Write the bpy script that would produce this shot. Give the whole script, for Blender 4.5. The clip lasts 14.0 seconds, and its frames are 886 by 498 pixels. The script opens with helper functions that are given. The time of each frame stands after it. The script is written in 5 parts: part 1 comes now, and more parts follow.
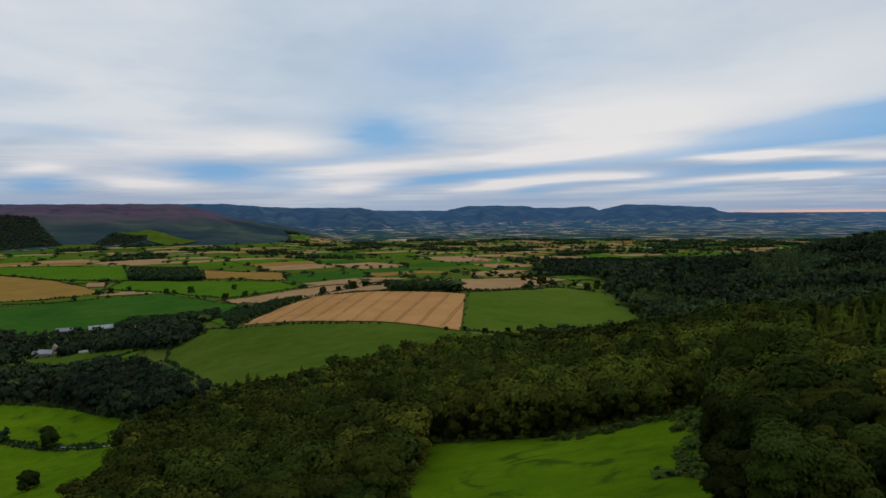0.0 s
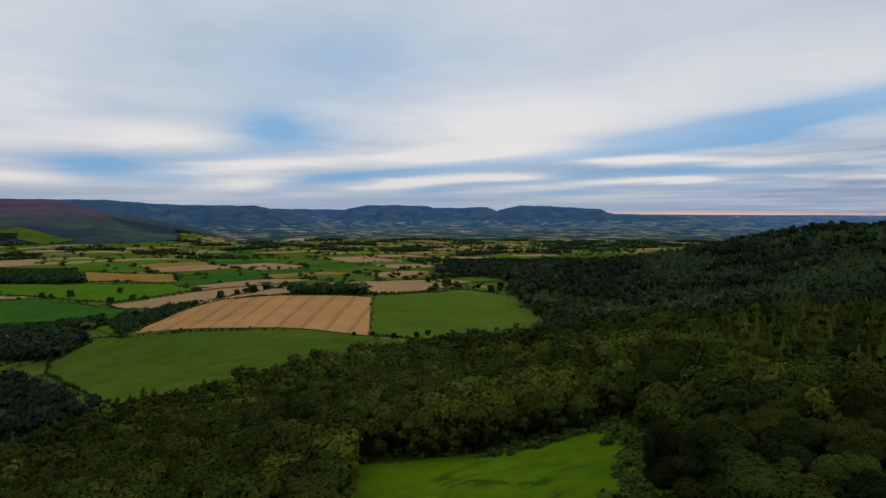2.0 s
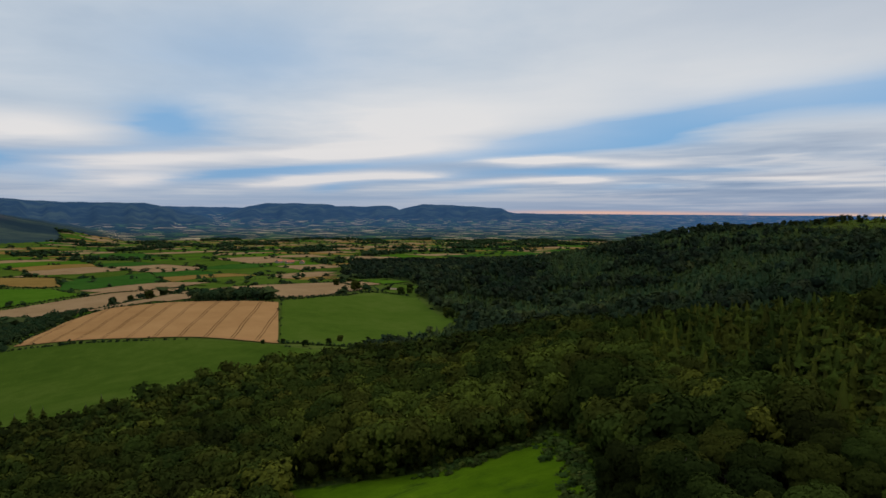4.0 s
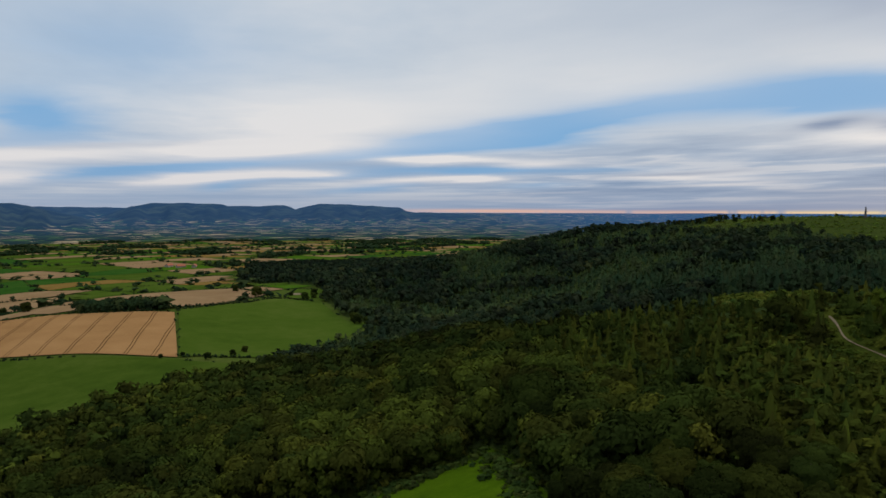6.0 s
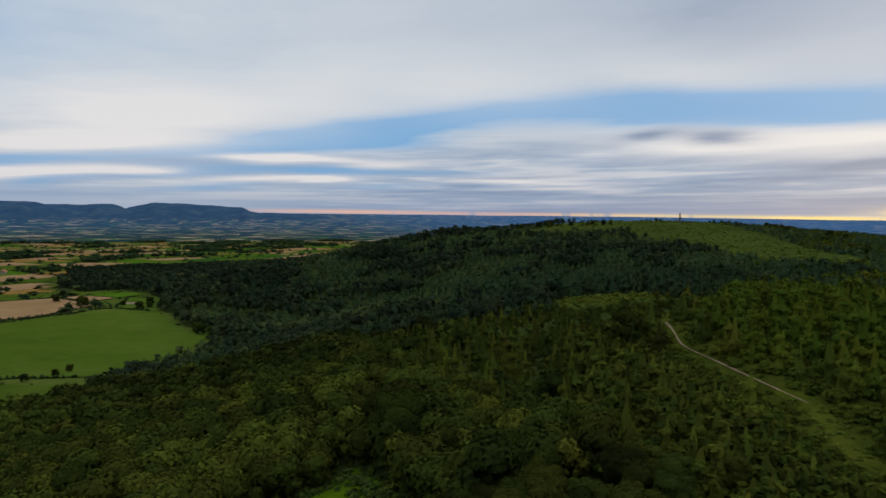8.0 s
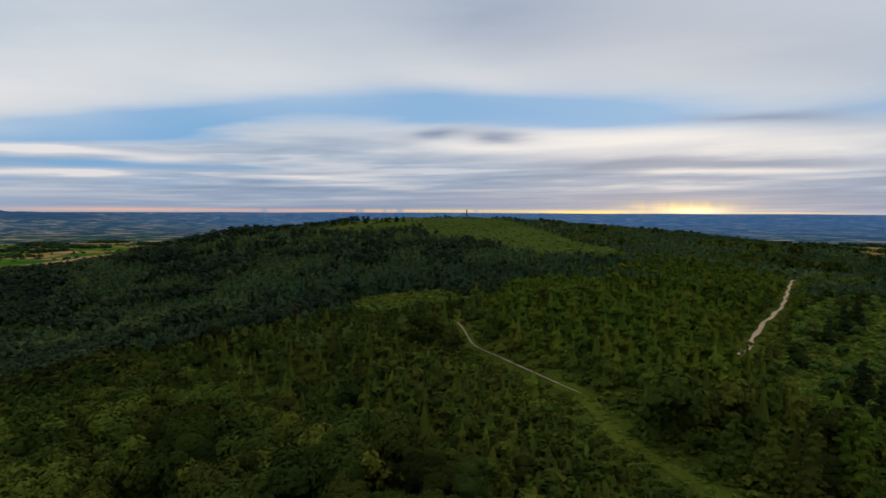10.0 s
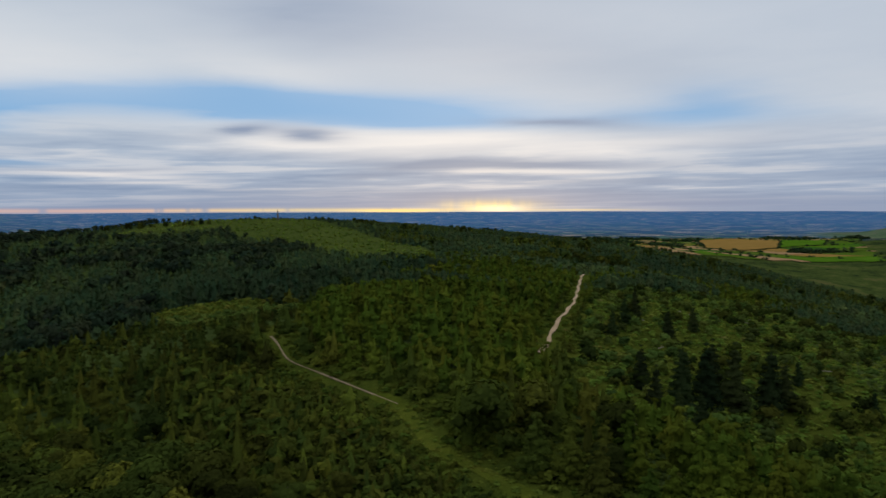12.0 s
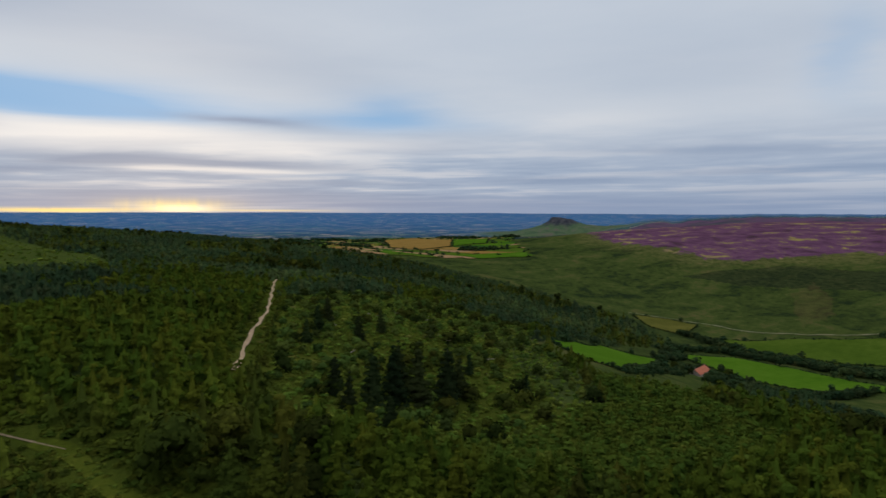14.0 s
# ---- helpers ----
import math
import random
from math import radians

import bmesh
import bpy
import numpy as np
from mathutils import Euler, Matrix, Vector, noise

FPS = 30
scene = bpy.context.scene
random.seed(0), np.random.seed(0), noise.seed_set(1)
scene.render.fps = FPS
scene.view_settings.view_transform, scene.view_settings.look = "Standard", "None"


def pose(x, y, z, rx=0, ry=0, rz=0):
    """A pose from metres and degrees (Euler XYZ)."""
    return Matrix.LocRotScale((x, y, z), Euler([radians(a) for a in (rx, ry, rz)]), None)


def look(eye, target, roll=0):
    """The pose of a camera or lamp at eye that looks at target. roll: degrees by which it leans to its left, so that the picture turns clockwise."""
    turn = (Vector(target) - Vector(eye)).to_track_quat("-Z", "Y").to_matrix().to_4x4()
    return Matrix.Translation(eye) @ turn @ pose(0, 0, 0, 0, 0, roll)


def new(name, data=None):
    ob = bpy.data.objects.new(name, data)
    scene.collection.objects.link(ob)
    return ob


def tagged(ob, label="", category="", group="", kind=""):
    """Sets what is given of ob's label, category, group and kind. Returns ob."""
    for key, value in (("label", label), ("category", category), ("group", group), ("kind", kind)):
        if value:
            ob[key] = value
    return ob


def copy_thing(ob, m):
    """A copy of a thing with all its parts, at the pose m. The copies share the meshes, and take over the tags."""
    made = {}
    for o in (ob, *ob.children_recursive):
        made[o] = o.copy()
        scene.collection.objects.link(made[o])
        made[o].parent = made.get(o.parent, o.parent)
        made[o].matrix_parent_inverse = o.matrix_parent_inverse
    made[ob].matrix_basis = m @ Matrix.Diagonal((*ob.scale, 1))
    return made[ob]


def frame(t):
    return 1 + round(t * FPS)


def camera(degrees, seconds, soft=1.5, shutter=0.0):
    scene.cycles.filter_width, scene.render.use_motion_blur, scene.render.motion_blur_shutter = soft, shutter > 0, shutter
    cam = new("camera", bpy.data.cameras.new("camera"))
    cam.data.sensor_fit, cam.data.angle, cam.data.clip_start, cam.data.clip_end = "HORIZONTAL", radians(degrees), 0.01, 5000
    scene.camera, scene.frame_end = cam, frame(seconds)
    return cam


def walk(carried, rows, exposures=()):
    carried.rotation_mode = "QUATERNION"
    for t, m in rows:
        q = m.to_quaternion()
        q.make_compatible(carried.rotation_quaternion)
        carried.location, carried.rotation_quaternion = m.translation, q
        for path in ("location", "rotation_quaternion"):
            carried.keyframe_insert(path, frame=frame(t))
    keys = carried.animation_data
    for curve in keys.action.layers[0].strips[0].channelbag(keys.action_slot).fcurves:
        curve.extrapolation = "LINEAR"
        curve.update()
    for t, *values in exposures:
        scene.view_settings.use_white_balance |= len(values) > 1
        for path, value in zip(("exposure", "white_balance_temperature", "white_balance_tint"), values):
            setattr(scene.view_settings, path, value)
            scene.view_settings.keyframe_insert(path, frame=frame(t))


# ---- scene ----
cam = camera(67.3, 14.0, soft=1.5, shutter=0.35)
PATH = [
    (0, (13.668, 16.83, 321.97), (13.768, 18.825, 321.865), -0.5),
    (0.5, (12.216, 17.838, 322.725), (12.39, 19.828, 322.619), -0.4),
    (1, (10.694, 18.933, 323.545), (10.944, 20.915, 323.437), -0.2),
    (1.5, (9.269, 20.258, 324.242), (9.594, 22.228, 324.133), -0.1),
    (2, (7.662, 21.521, 325.005), (8.064, 23.477, 324.896), 0.1),
    (2.5, (6.099, 22.681, 325.84), (6.575, 24.62, 325.73), 0.1),
    (3, (4.868, 24.064, 326.66), (5.413, 25.985, 326.549), 0.2),
    (5.5, (-2.293, 30.911, 331.183), (-1.399, 32.696, 331.067), 0.2),
    (6, (-3.466, 32.357, 332.102), (-2.503, 34.106, 331.986), 0.1),
    (6.5, (-4.453, 33.93, 333.085), (-3.422, 35.64, 332.969), 0.1),
    (7, (-4.86, 35.309, 333.868), (-3.749, 36.968, 333.752), 0.2),
    (7.5, (-4.856, 36.222, 334.609), (-3.63, 37.798, 334.494), 0.3),
    (8, (-4.696, 36.735, 335.069), (-3.363, 38.221, 334.958), 0.6),
    (10.5, (-4.945, 37.16, 338.802), (-3.157, 38.047, 338.68), -0.0),
    (11, (-5.134, 37.121, 339.566), (-3.289, 37.884, 339.443), -0.1),
    (11.5, (-5.073, 37.187, 340.256), (-3.181, 37.823, 340.132), -0.2),
    (12, (-4.733, 37.132, 340.797), (-2.802, 37.636, 340.674), -0.2),
    (12.5, (-4.5, 37.06, 341.423), (-2.527, 37.365, 341.3), -0.2),
    (13, (-4.699, 37.111, 342.241), (-2.704, 37.155, 342.117), -0.0),
    (13.5, (-5.083, 37.214, 343.038), (-3.097, 37.012, 342.916), 0.1),
    (14, (-4.944, 37.28, 343.619), (-2.988, 36.883, 343.498), 0.2),
]
walk(cam, [(t, look(eye, target, roll)) for t, eye, target, roll in PATH],
     [(0, 0.02), (3, -0.01), (5.5, -0.03), (8, -0.02), (10.5, 0.02), (14, 0.04)])

# ---- sky, sun, exposure ----
SUN_BEARING, SUN_HEIGHT = 79.0, 12.0
SKY_GAIN = 1.0


class Graph:
    """Short hand for building node trees."""

    def __init__(self, tree):
        self.tree = tree

    def node(self, kind):
        return self.tree.nodes.new(kind)

    def plug(self, socket, value):
        if isinstance(value, bpy.types.NodeSocket):
            self.tree.links.new(value, socket)
        else:
            socket.default_value = value

    def math(self, op, *values):
        n = self.node("ShaderNodeMath")
        n.operation = op
        for i, v in enumerate(values):
            self.plug(n.inputs[i], v)
        return n.outputs[0]

    def vmath(self, op, *values):
        n = self.node("ShaderNodeVectorMath")
        n.operation = op
        for i, v in enumerate(values):
            self.plug(n.inputs[i], v)
        return n.outputs[0]

    def noise(self, vector, scale, detail=4.0, rough=0.55, distortion=0.0):
        n = self.node("ShaderNodeTexNoise")
        self.plug(n.inputs["Vector"], vector)
        for key, v in (("Scale", scale), ("Detail", detail), ("Roughness", rough), ("Distortion", distortion)):
            self.plug(n.inputs[key], v)
        return n.outputs["Fac"]

    def ramp(self, fac, stops, mode="LINEAR"):
        n = self.node("ShaderNodeValToRGB")
        n.color_ramp.interpolation = mode
        while len(n.color_ramp.elements) < len(stops):
            n.color_ramp.elements.new(0.5)
        for el, (at, col) in zip(n.color_ramp.elements, stops):
            el.position = at
            el.color = (*col, 1) if len(col) == 3 else col
        self.plug(n.inputs[0], fac)
        return n.outputs[0]

    def span(self, value, a, b, c=0.0, d=1.0):
        n = self.node("ShaderNodeMapRange")
        n.interpolation_type = "SMOOTHSTEP"
        for i, v in enumerate((value, a, b, c, d)):
            self.plug(n.inputs[i], v)
        return n.outputs[0]

    def mix(self, fac, a, b, blend="MIX"):
        n = self.node("ShaderNodeMix")
        n.data_type, n.blend_type = "RGBA", blend
        self.plug(n.inputs[0], fac)
        for i, v in ((6, a), (7, b)):
            self.plug(n.inputs[i], (*v, 1) if isinstance(v, tuple) and len(v) == 3 else v)
        return n.outputs[2]


world = bpy.data.worlds.new("evening_sky")
scene.world = world
world.use_nodes = True
g = Graph(world.node_tree)
g.tree.nodes.clear()
direction = g.node("ShaderNodeTexCoord").outputs["Generated"]
xyz = g.node("ShaderNodeSeparateXYZ")
g.plug(xyz.inputs[0], direction)
dx, dy, dz = xyz.outputs
flat = g.math("SQRT", g.math("ADD", g.math("MULTIPLY", dx, dx), g.math("MULTIPLY", dy, dy)))
rise = g.math("DIVIDE", dz, g.math("MAXIMUM", flat, 0.02))
bearing_deg = g.math("MULTIPLY", g.math("ARCTAN2", dx, dy), 57.2958)
# the cloud sheet as a plane overhead, combed along one wind direction
lift = g.math("ADD", g.math("MAXIMUM", dz, 0.0), 0.045)
sheet = g.node("ShaderNodeCombineXYZ")
g.plug(sheet.inputs[0], g.math("DIVIDE", dx, lift))
g.plug(sheet.inputs[1], g.math("DIVIDE", dy, lift))


def combed(turn, sx, sy):
    n = g.node("ShaderNodeMapping")
    g.plug(n.inputs["Vector"], sheet.outputs[0])
    n.inputs["Rotation"].default_value = (0, 0, radians(turn))
    n.inputs["Scale"].default_value = (sx, sy, 1)
    return n.outputs[0]


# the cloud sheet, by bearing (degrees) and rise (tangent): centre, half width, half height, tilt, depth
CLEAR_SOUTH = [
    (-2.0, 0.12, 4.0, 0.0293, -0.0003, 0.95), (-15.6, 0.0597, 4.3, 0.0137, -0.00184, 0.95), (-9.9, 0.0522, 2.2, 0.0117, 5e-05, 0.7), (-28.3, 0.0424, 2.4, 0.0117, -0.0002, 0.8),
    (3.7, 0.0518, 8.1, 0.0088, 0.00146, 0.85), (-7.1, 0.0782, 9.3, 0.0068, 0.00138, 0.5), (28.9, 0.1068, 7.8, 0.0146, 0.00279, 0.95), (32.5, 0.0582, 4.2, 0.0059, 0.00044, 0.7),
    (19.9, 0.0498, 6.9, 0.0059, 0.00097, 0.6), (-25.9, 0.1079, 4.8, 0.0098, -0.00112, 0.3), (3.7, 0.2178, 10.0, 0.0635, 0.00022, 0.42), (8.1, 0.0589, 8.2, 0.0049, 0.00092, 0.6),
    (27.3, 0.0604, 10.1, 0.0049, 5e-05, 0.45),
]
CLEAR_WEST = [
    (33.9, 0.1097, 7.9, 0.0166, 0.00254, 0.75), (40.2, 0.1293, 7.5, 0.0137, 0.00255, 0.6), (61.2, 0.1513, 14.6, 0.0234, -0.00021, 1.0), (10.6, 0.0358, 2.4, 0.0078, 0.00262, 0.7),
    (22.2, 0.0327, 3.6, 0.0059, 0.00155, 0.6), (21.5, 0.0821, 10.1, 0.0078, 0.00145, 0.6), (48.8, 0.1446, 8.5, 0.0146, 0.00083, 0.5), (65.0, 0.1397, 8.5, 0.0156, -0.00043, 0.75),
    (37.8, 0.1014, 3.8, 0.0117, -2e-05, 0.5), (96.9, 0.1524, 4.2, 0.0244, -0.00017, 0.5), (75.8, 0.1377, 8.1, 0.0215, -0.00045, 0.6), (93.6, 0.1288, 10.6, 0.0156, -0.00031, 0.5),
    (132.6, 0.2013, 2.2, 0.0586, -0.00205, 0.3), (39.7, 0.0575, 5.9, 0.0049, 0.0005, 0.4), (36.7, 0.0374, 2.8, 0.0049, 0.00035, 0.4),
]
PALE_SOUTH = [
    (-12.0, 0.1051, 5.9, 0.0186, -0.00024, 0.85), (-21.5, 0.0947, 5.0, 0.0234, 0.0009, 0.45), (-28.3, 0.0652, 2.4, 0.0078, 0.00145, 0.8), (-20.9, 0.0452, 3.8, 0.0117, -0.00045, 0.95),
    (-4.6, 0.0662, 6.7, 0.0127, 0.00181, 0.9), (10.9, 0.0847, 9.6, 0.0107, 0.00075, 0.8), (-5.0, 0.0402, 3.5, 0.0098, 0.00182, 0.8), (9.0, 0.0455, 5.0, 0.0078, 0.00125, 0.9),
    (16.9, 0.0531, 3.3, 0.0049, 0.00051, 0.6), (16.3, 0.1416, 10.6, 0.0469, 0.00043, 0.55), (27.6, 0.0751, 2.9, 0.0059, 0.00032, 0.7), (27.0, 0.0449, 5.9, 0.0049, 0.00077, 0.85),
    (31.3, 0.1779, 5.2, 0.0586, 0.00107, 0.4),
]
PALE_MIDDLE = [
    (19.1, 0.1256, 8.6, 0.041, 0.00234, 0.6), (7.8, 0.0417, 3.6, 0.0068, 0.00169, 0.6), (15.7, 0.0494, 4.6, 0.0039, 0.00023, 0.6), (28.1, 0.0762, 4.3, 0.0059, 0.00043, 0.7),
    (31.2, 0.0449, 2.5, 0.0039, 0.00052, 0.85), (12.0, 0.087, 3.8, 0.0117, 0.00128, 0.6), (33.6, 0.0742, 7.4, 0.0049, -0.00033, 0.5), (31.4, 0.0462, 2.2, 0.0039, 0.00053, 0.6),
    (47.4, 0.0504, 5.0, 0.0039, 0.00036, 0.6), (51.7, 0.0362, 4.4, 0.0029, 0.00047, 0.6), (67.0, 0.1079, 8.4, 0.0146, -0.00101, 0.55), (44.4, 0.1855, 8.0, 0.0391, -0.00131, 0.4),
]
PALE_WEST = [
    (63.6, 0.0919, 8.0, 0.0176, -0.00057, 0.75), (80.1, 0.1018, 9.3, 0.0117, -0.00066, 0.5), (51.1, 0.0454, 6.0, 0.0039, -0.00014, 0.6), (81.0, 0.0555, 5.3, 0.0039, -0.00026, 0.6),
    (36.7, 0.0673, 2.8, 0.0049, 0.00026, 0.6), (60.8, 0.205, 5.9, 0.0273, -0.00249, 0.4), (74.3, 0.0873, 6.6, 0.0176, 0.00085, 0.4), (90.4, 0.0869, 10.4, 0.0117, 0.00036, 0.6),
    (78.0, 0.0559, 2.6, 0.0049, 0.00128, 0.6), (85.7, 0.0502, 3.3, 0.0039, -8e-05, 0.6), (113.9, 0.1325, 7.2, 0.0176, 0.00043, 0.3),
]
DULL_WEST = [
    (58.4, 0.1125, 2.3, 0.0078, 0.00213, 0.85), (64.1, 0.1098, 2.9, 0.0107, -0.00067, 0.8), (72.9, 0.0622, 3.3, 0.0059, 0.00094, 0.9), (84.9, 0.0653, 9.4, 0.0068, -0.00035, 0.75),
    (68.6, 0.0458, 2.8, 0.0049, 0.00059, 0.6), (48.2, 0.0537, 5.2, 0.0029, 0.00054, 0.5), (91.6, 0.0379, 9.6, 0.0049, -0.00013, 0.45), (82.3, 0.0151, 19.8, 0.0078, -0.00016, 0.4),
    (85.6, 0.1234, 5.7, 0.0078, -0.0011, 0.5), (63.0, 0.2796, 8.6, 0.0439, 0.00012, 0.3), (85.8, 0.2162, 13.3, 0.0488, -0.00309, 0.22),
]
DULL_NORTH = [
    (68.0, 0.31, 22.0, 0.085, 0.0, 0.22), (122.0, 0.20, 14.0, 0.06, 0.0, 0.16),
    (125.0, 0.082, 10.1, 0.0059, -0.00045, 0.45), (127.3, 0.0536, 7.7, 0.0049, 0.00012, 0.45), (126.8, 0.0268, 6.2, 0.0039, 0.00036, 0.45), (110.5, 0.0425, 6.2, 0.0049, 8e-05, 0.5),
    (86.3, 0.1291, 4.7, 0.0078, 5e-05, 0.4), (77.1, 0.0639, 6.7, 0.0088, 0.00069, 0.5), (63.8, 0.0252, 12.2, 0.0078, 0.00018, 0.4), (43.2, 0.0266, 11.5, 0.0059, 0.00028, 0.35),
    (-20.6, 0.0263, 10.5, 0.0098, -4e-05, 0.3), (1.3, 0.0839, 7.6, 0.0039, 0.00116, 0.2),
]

# wisps: the outlines of the strokes are drawn out and frayed along the level
wisp = g.node("ShaderNodeCombineXYZ")
level = g.math("MULTIPLY", g.math("LOGARITHM", g.math("ADD", g.math("MAXIMUM", rise, 0.0), 0.05), 2.718), 4.0)
g.plug(wisp.inputs[0], g.math("MULTIPLY", bearing_deg, 0.045))
g.plug(wisp.inputs[1], g.math("ADD", level, g.math("MULTIPLY", bearing_deg, -0.010)))
streak = g.noise(wisp.outputs[0], 1.1, 4.0, 0.5, 0.3)
fine = g.noise(wisp.outputs[0], 3.4, 5.0, 0.55, 0.4)
puff = g.noise(combed(24.0, 0.75, 0.5), 1.0, 6.0, 0.55, 0.3)
broad = g.noise(combed(24.0, 0.22, 0.14), 1.0, 4.0, 0.5, 0.4)
spread = g.math("ADD", 0.004, g.math("MULTIPLY", g.math("MAXIMUM", rise, 0.0), 0.09))
warp = g.math("ADD", g.math("MULTIPLY", g.math("SUBTRACT", streak, 0.5), 1.6), g.math("SUBTRACT", puff, 0.5))
rise_w = g.math("ADD", rise, g.math("MULTIPLY", warp, spread))
bearing_w = g.math("ADD", bearing_deg, g.math("ADD", g.math("MULTIPLY", g.math("SUBTRACT", fine, 0.5), 3.0), g.math("MULTIPLY", g.math("SUBTRACT", puff, 0.5), 6.0)))


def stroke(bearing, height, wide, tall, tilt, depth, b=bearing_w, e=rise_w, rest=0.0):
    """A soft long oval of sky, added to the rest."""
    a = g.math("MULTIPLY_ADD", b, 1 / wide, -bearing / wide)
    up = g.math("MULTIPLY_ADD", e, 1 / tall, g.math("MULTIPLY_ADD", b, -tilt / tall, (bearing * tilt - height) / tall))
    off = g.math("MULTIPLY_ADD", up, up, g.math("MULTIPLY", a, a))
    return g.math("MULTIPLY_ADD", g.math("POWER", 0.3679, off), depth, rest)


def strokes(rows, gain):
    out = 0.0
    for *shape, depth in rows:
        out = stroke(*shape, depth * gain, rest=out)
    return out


def patch(bearing, height, wide, tall):
    return stroke(bearing, height, wide, tall, 0.0, 1.0, bearing_deg, rise)


def total(parts):
    out = parts[0]
    for p in parts[1:]:
        out = g.math("ADD", out, p)
    return out


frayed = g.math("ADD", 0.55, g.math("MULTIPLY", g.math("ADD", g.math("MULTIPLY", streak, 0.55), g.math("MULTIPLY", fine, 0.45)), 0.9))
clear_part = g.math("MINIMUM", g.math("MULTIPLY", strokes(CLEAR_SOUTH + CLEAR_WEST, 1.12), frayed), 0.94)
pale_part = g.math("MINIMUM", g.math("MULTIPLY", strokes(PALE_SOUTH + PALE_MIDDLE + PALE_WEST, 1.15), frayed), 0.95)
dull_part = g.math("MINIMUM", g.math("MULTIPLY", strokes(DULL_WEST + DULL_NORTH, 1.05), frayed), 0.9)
# the cover: pale and even high up, a duller blue-grey in the low banks; brighter overhead, as under any overcast
shade = total([g.math("MULTIPLY", broad, 0.42), g.math("MULTIPLY", puff, 0.50), g.math("MULTIPLY", fine, 0.08)])
high = g.ramp(shade, [(0.36, (0.44, 0.535, 0.655)), (0.48, (0.555, 0.63, 0.72)), (0.60, (0.69, 0.725, 0.775))])
high = g.mix(g.span(bearing_deg, 18, 42, 0.0, 0.40), high, (0.66, 0.675, 0.71))
high = g.mix(g.span(bearing_deg, 48, 75, 0.0, 0.45), high, (0.49, 0.55, 0.65))
overhead = g.math("ADD", 1.0, g.math("MULTIPLY", g.span(dz, 0.35, 1.0), 1.1))
high = g.vmath("MULTIPLY", high, overhead)
banding = g.math("ADD", g.math("MULTIPLY", streak, 0.66), g.math("MULTIPLY", fine, 0.34))
low = g.ramp(banding, [(0.36, (0.29, 0.39, 0.55)), (0.50, (0.39, 0.47, 0.60)), (0.62, (0.55, 0.59, 0.66))])
low_west = g.ramp(banding, [(0.40, (0.21, 0.305, 0.47)), (0.50, (0.335, 0.425, 0.57)), (0.58, (0.56, 0.595, 0.67))])
low = g.mix(g.span(bearing_deg, 12, 50), low, low_west)
low = g.mix(g.span(bearing_deg, 85, 120, 0.0, 0.5), low, (0.37, 0.43, 0.55))
colour = g.mix(g.span(rise_w, 0.045, 0.15), low, high)
clear = g.ramp(rise, [(0.0, (0.20, 0.37, 0.60)), (0.10, (0.175, 0.41, 0.71)), (0.25, (0.27, 0.46, 0.72))])
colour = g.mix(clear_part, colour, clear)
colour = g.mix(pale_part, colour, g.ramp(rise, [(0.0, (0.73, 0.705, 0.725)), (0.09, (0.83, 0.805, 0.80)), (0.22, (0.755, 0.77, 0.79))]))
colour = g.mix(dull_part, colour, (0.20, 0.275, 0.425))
# dull blue bank that lies on the horizon
bank = g.math("MULTIPLY", g.span(rise, 0.032, 0.004), g.span(g.noise(wisp.outputs[0], 0.7, 3.0), 0.30, 0.62, 0.35, 0.85))
colour = g.mix(bank, colour, g.mix(g.span(bearing_deg, 15, 50), (0.36, 0.43, 0.56), (0.225, 0.30, 0.455)))
# the low sun behind the bank: a broken strip of yellow light, with rays
broken = g.span(g.noise(g.math("MULTIPLY", bearing_deg, 0.30), 1.0, 3.0), 0.34, 0.48)
rays = g.span(g.noise(g.math("MULTIPLY", bearing_deg, 1.0), 0.8, 2.0), 0.3, 0.7, 0.55, 1.0)
glow = total([g.math("MULTIPLY", g.math("MULTIPLY", patch(79.3, 0.0035, 4.0, 0.0085), rays), 0.85), g.math("MULTIPLY", g.math("MULTIPLY", patch(54, -0.0024, 20, 0.0026), broken), 0.75),
              g.math("MULTIPLY", patch(71.6, -0.0040, 3.9, 0.0028), 1.0), g.math("MULTIPLY", patch(33.0, -0.0005, 7.5, 0.0026), 0.75), g.math("MULTIPLY", patch(87.0, -0.0035, 4.5, 0.0013), 0.55)])
warm = g.mix(g.span(bearing_deg, 45, 66), (0.80, 0.47, 0.36), (1.0, 0.76, 0.30))
colour = g.mix(g.math("MINIMUM", glow, 1.0), colour, warm)
blaze = g.math("MULTIPLY", patch(80.0, -0.001, 2.2, 0.005), 0.55)
colour = g.mix(blaze, colour, (1.2, 0.95, 0.50), "ADD")
sky = g.node("ShaderNodeTexSky")
sky.sky_type, sky.sun_disc = "NISHITA", False
sky.sun_elevation, sky.sun_rotation = radians(SUN_HEIGHT), radians(SUN_BEARING)
lit = g.node("ShaderNodeBackground")
g.plug(lit.inputs[0], sky.outputs[0])
lit.inputs[1].default_value = 0.05
layer = g.node("ShaderNodeBackground")
g.plug(layer.inputs[0], colour)
layer.inputs[1].default_value = SKY_GAIN
both = g.node("ShaderNodeMixShader")
both.inputs[0].default_value = 0.94
g.tree.links.new(lit.outputs[0], both.inputs[1])
g.tree.links.new(layer.outputs[0], both.inputs[2])
out = g.node("ShaderNodeOutputWorld")
g.tree.links.new(both.outputs[0], out.inputs[0])

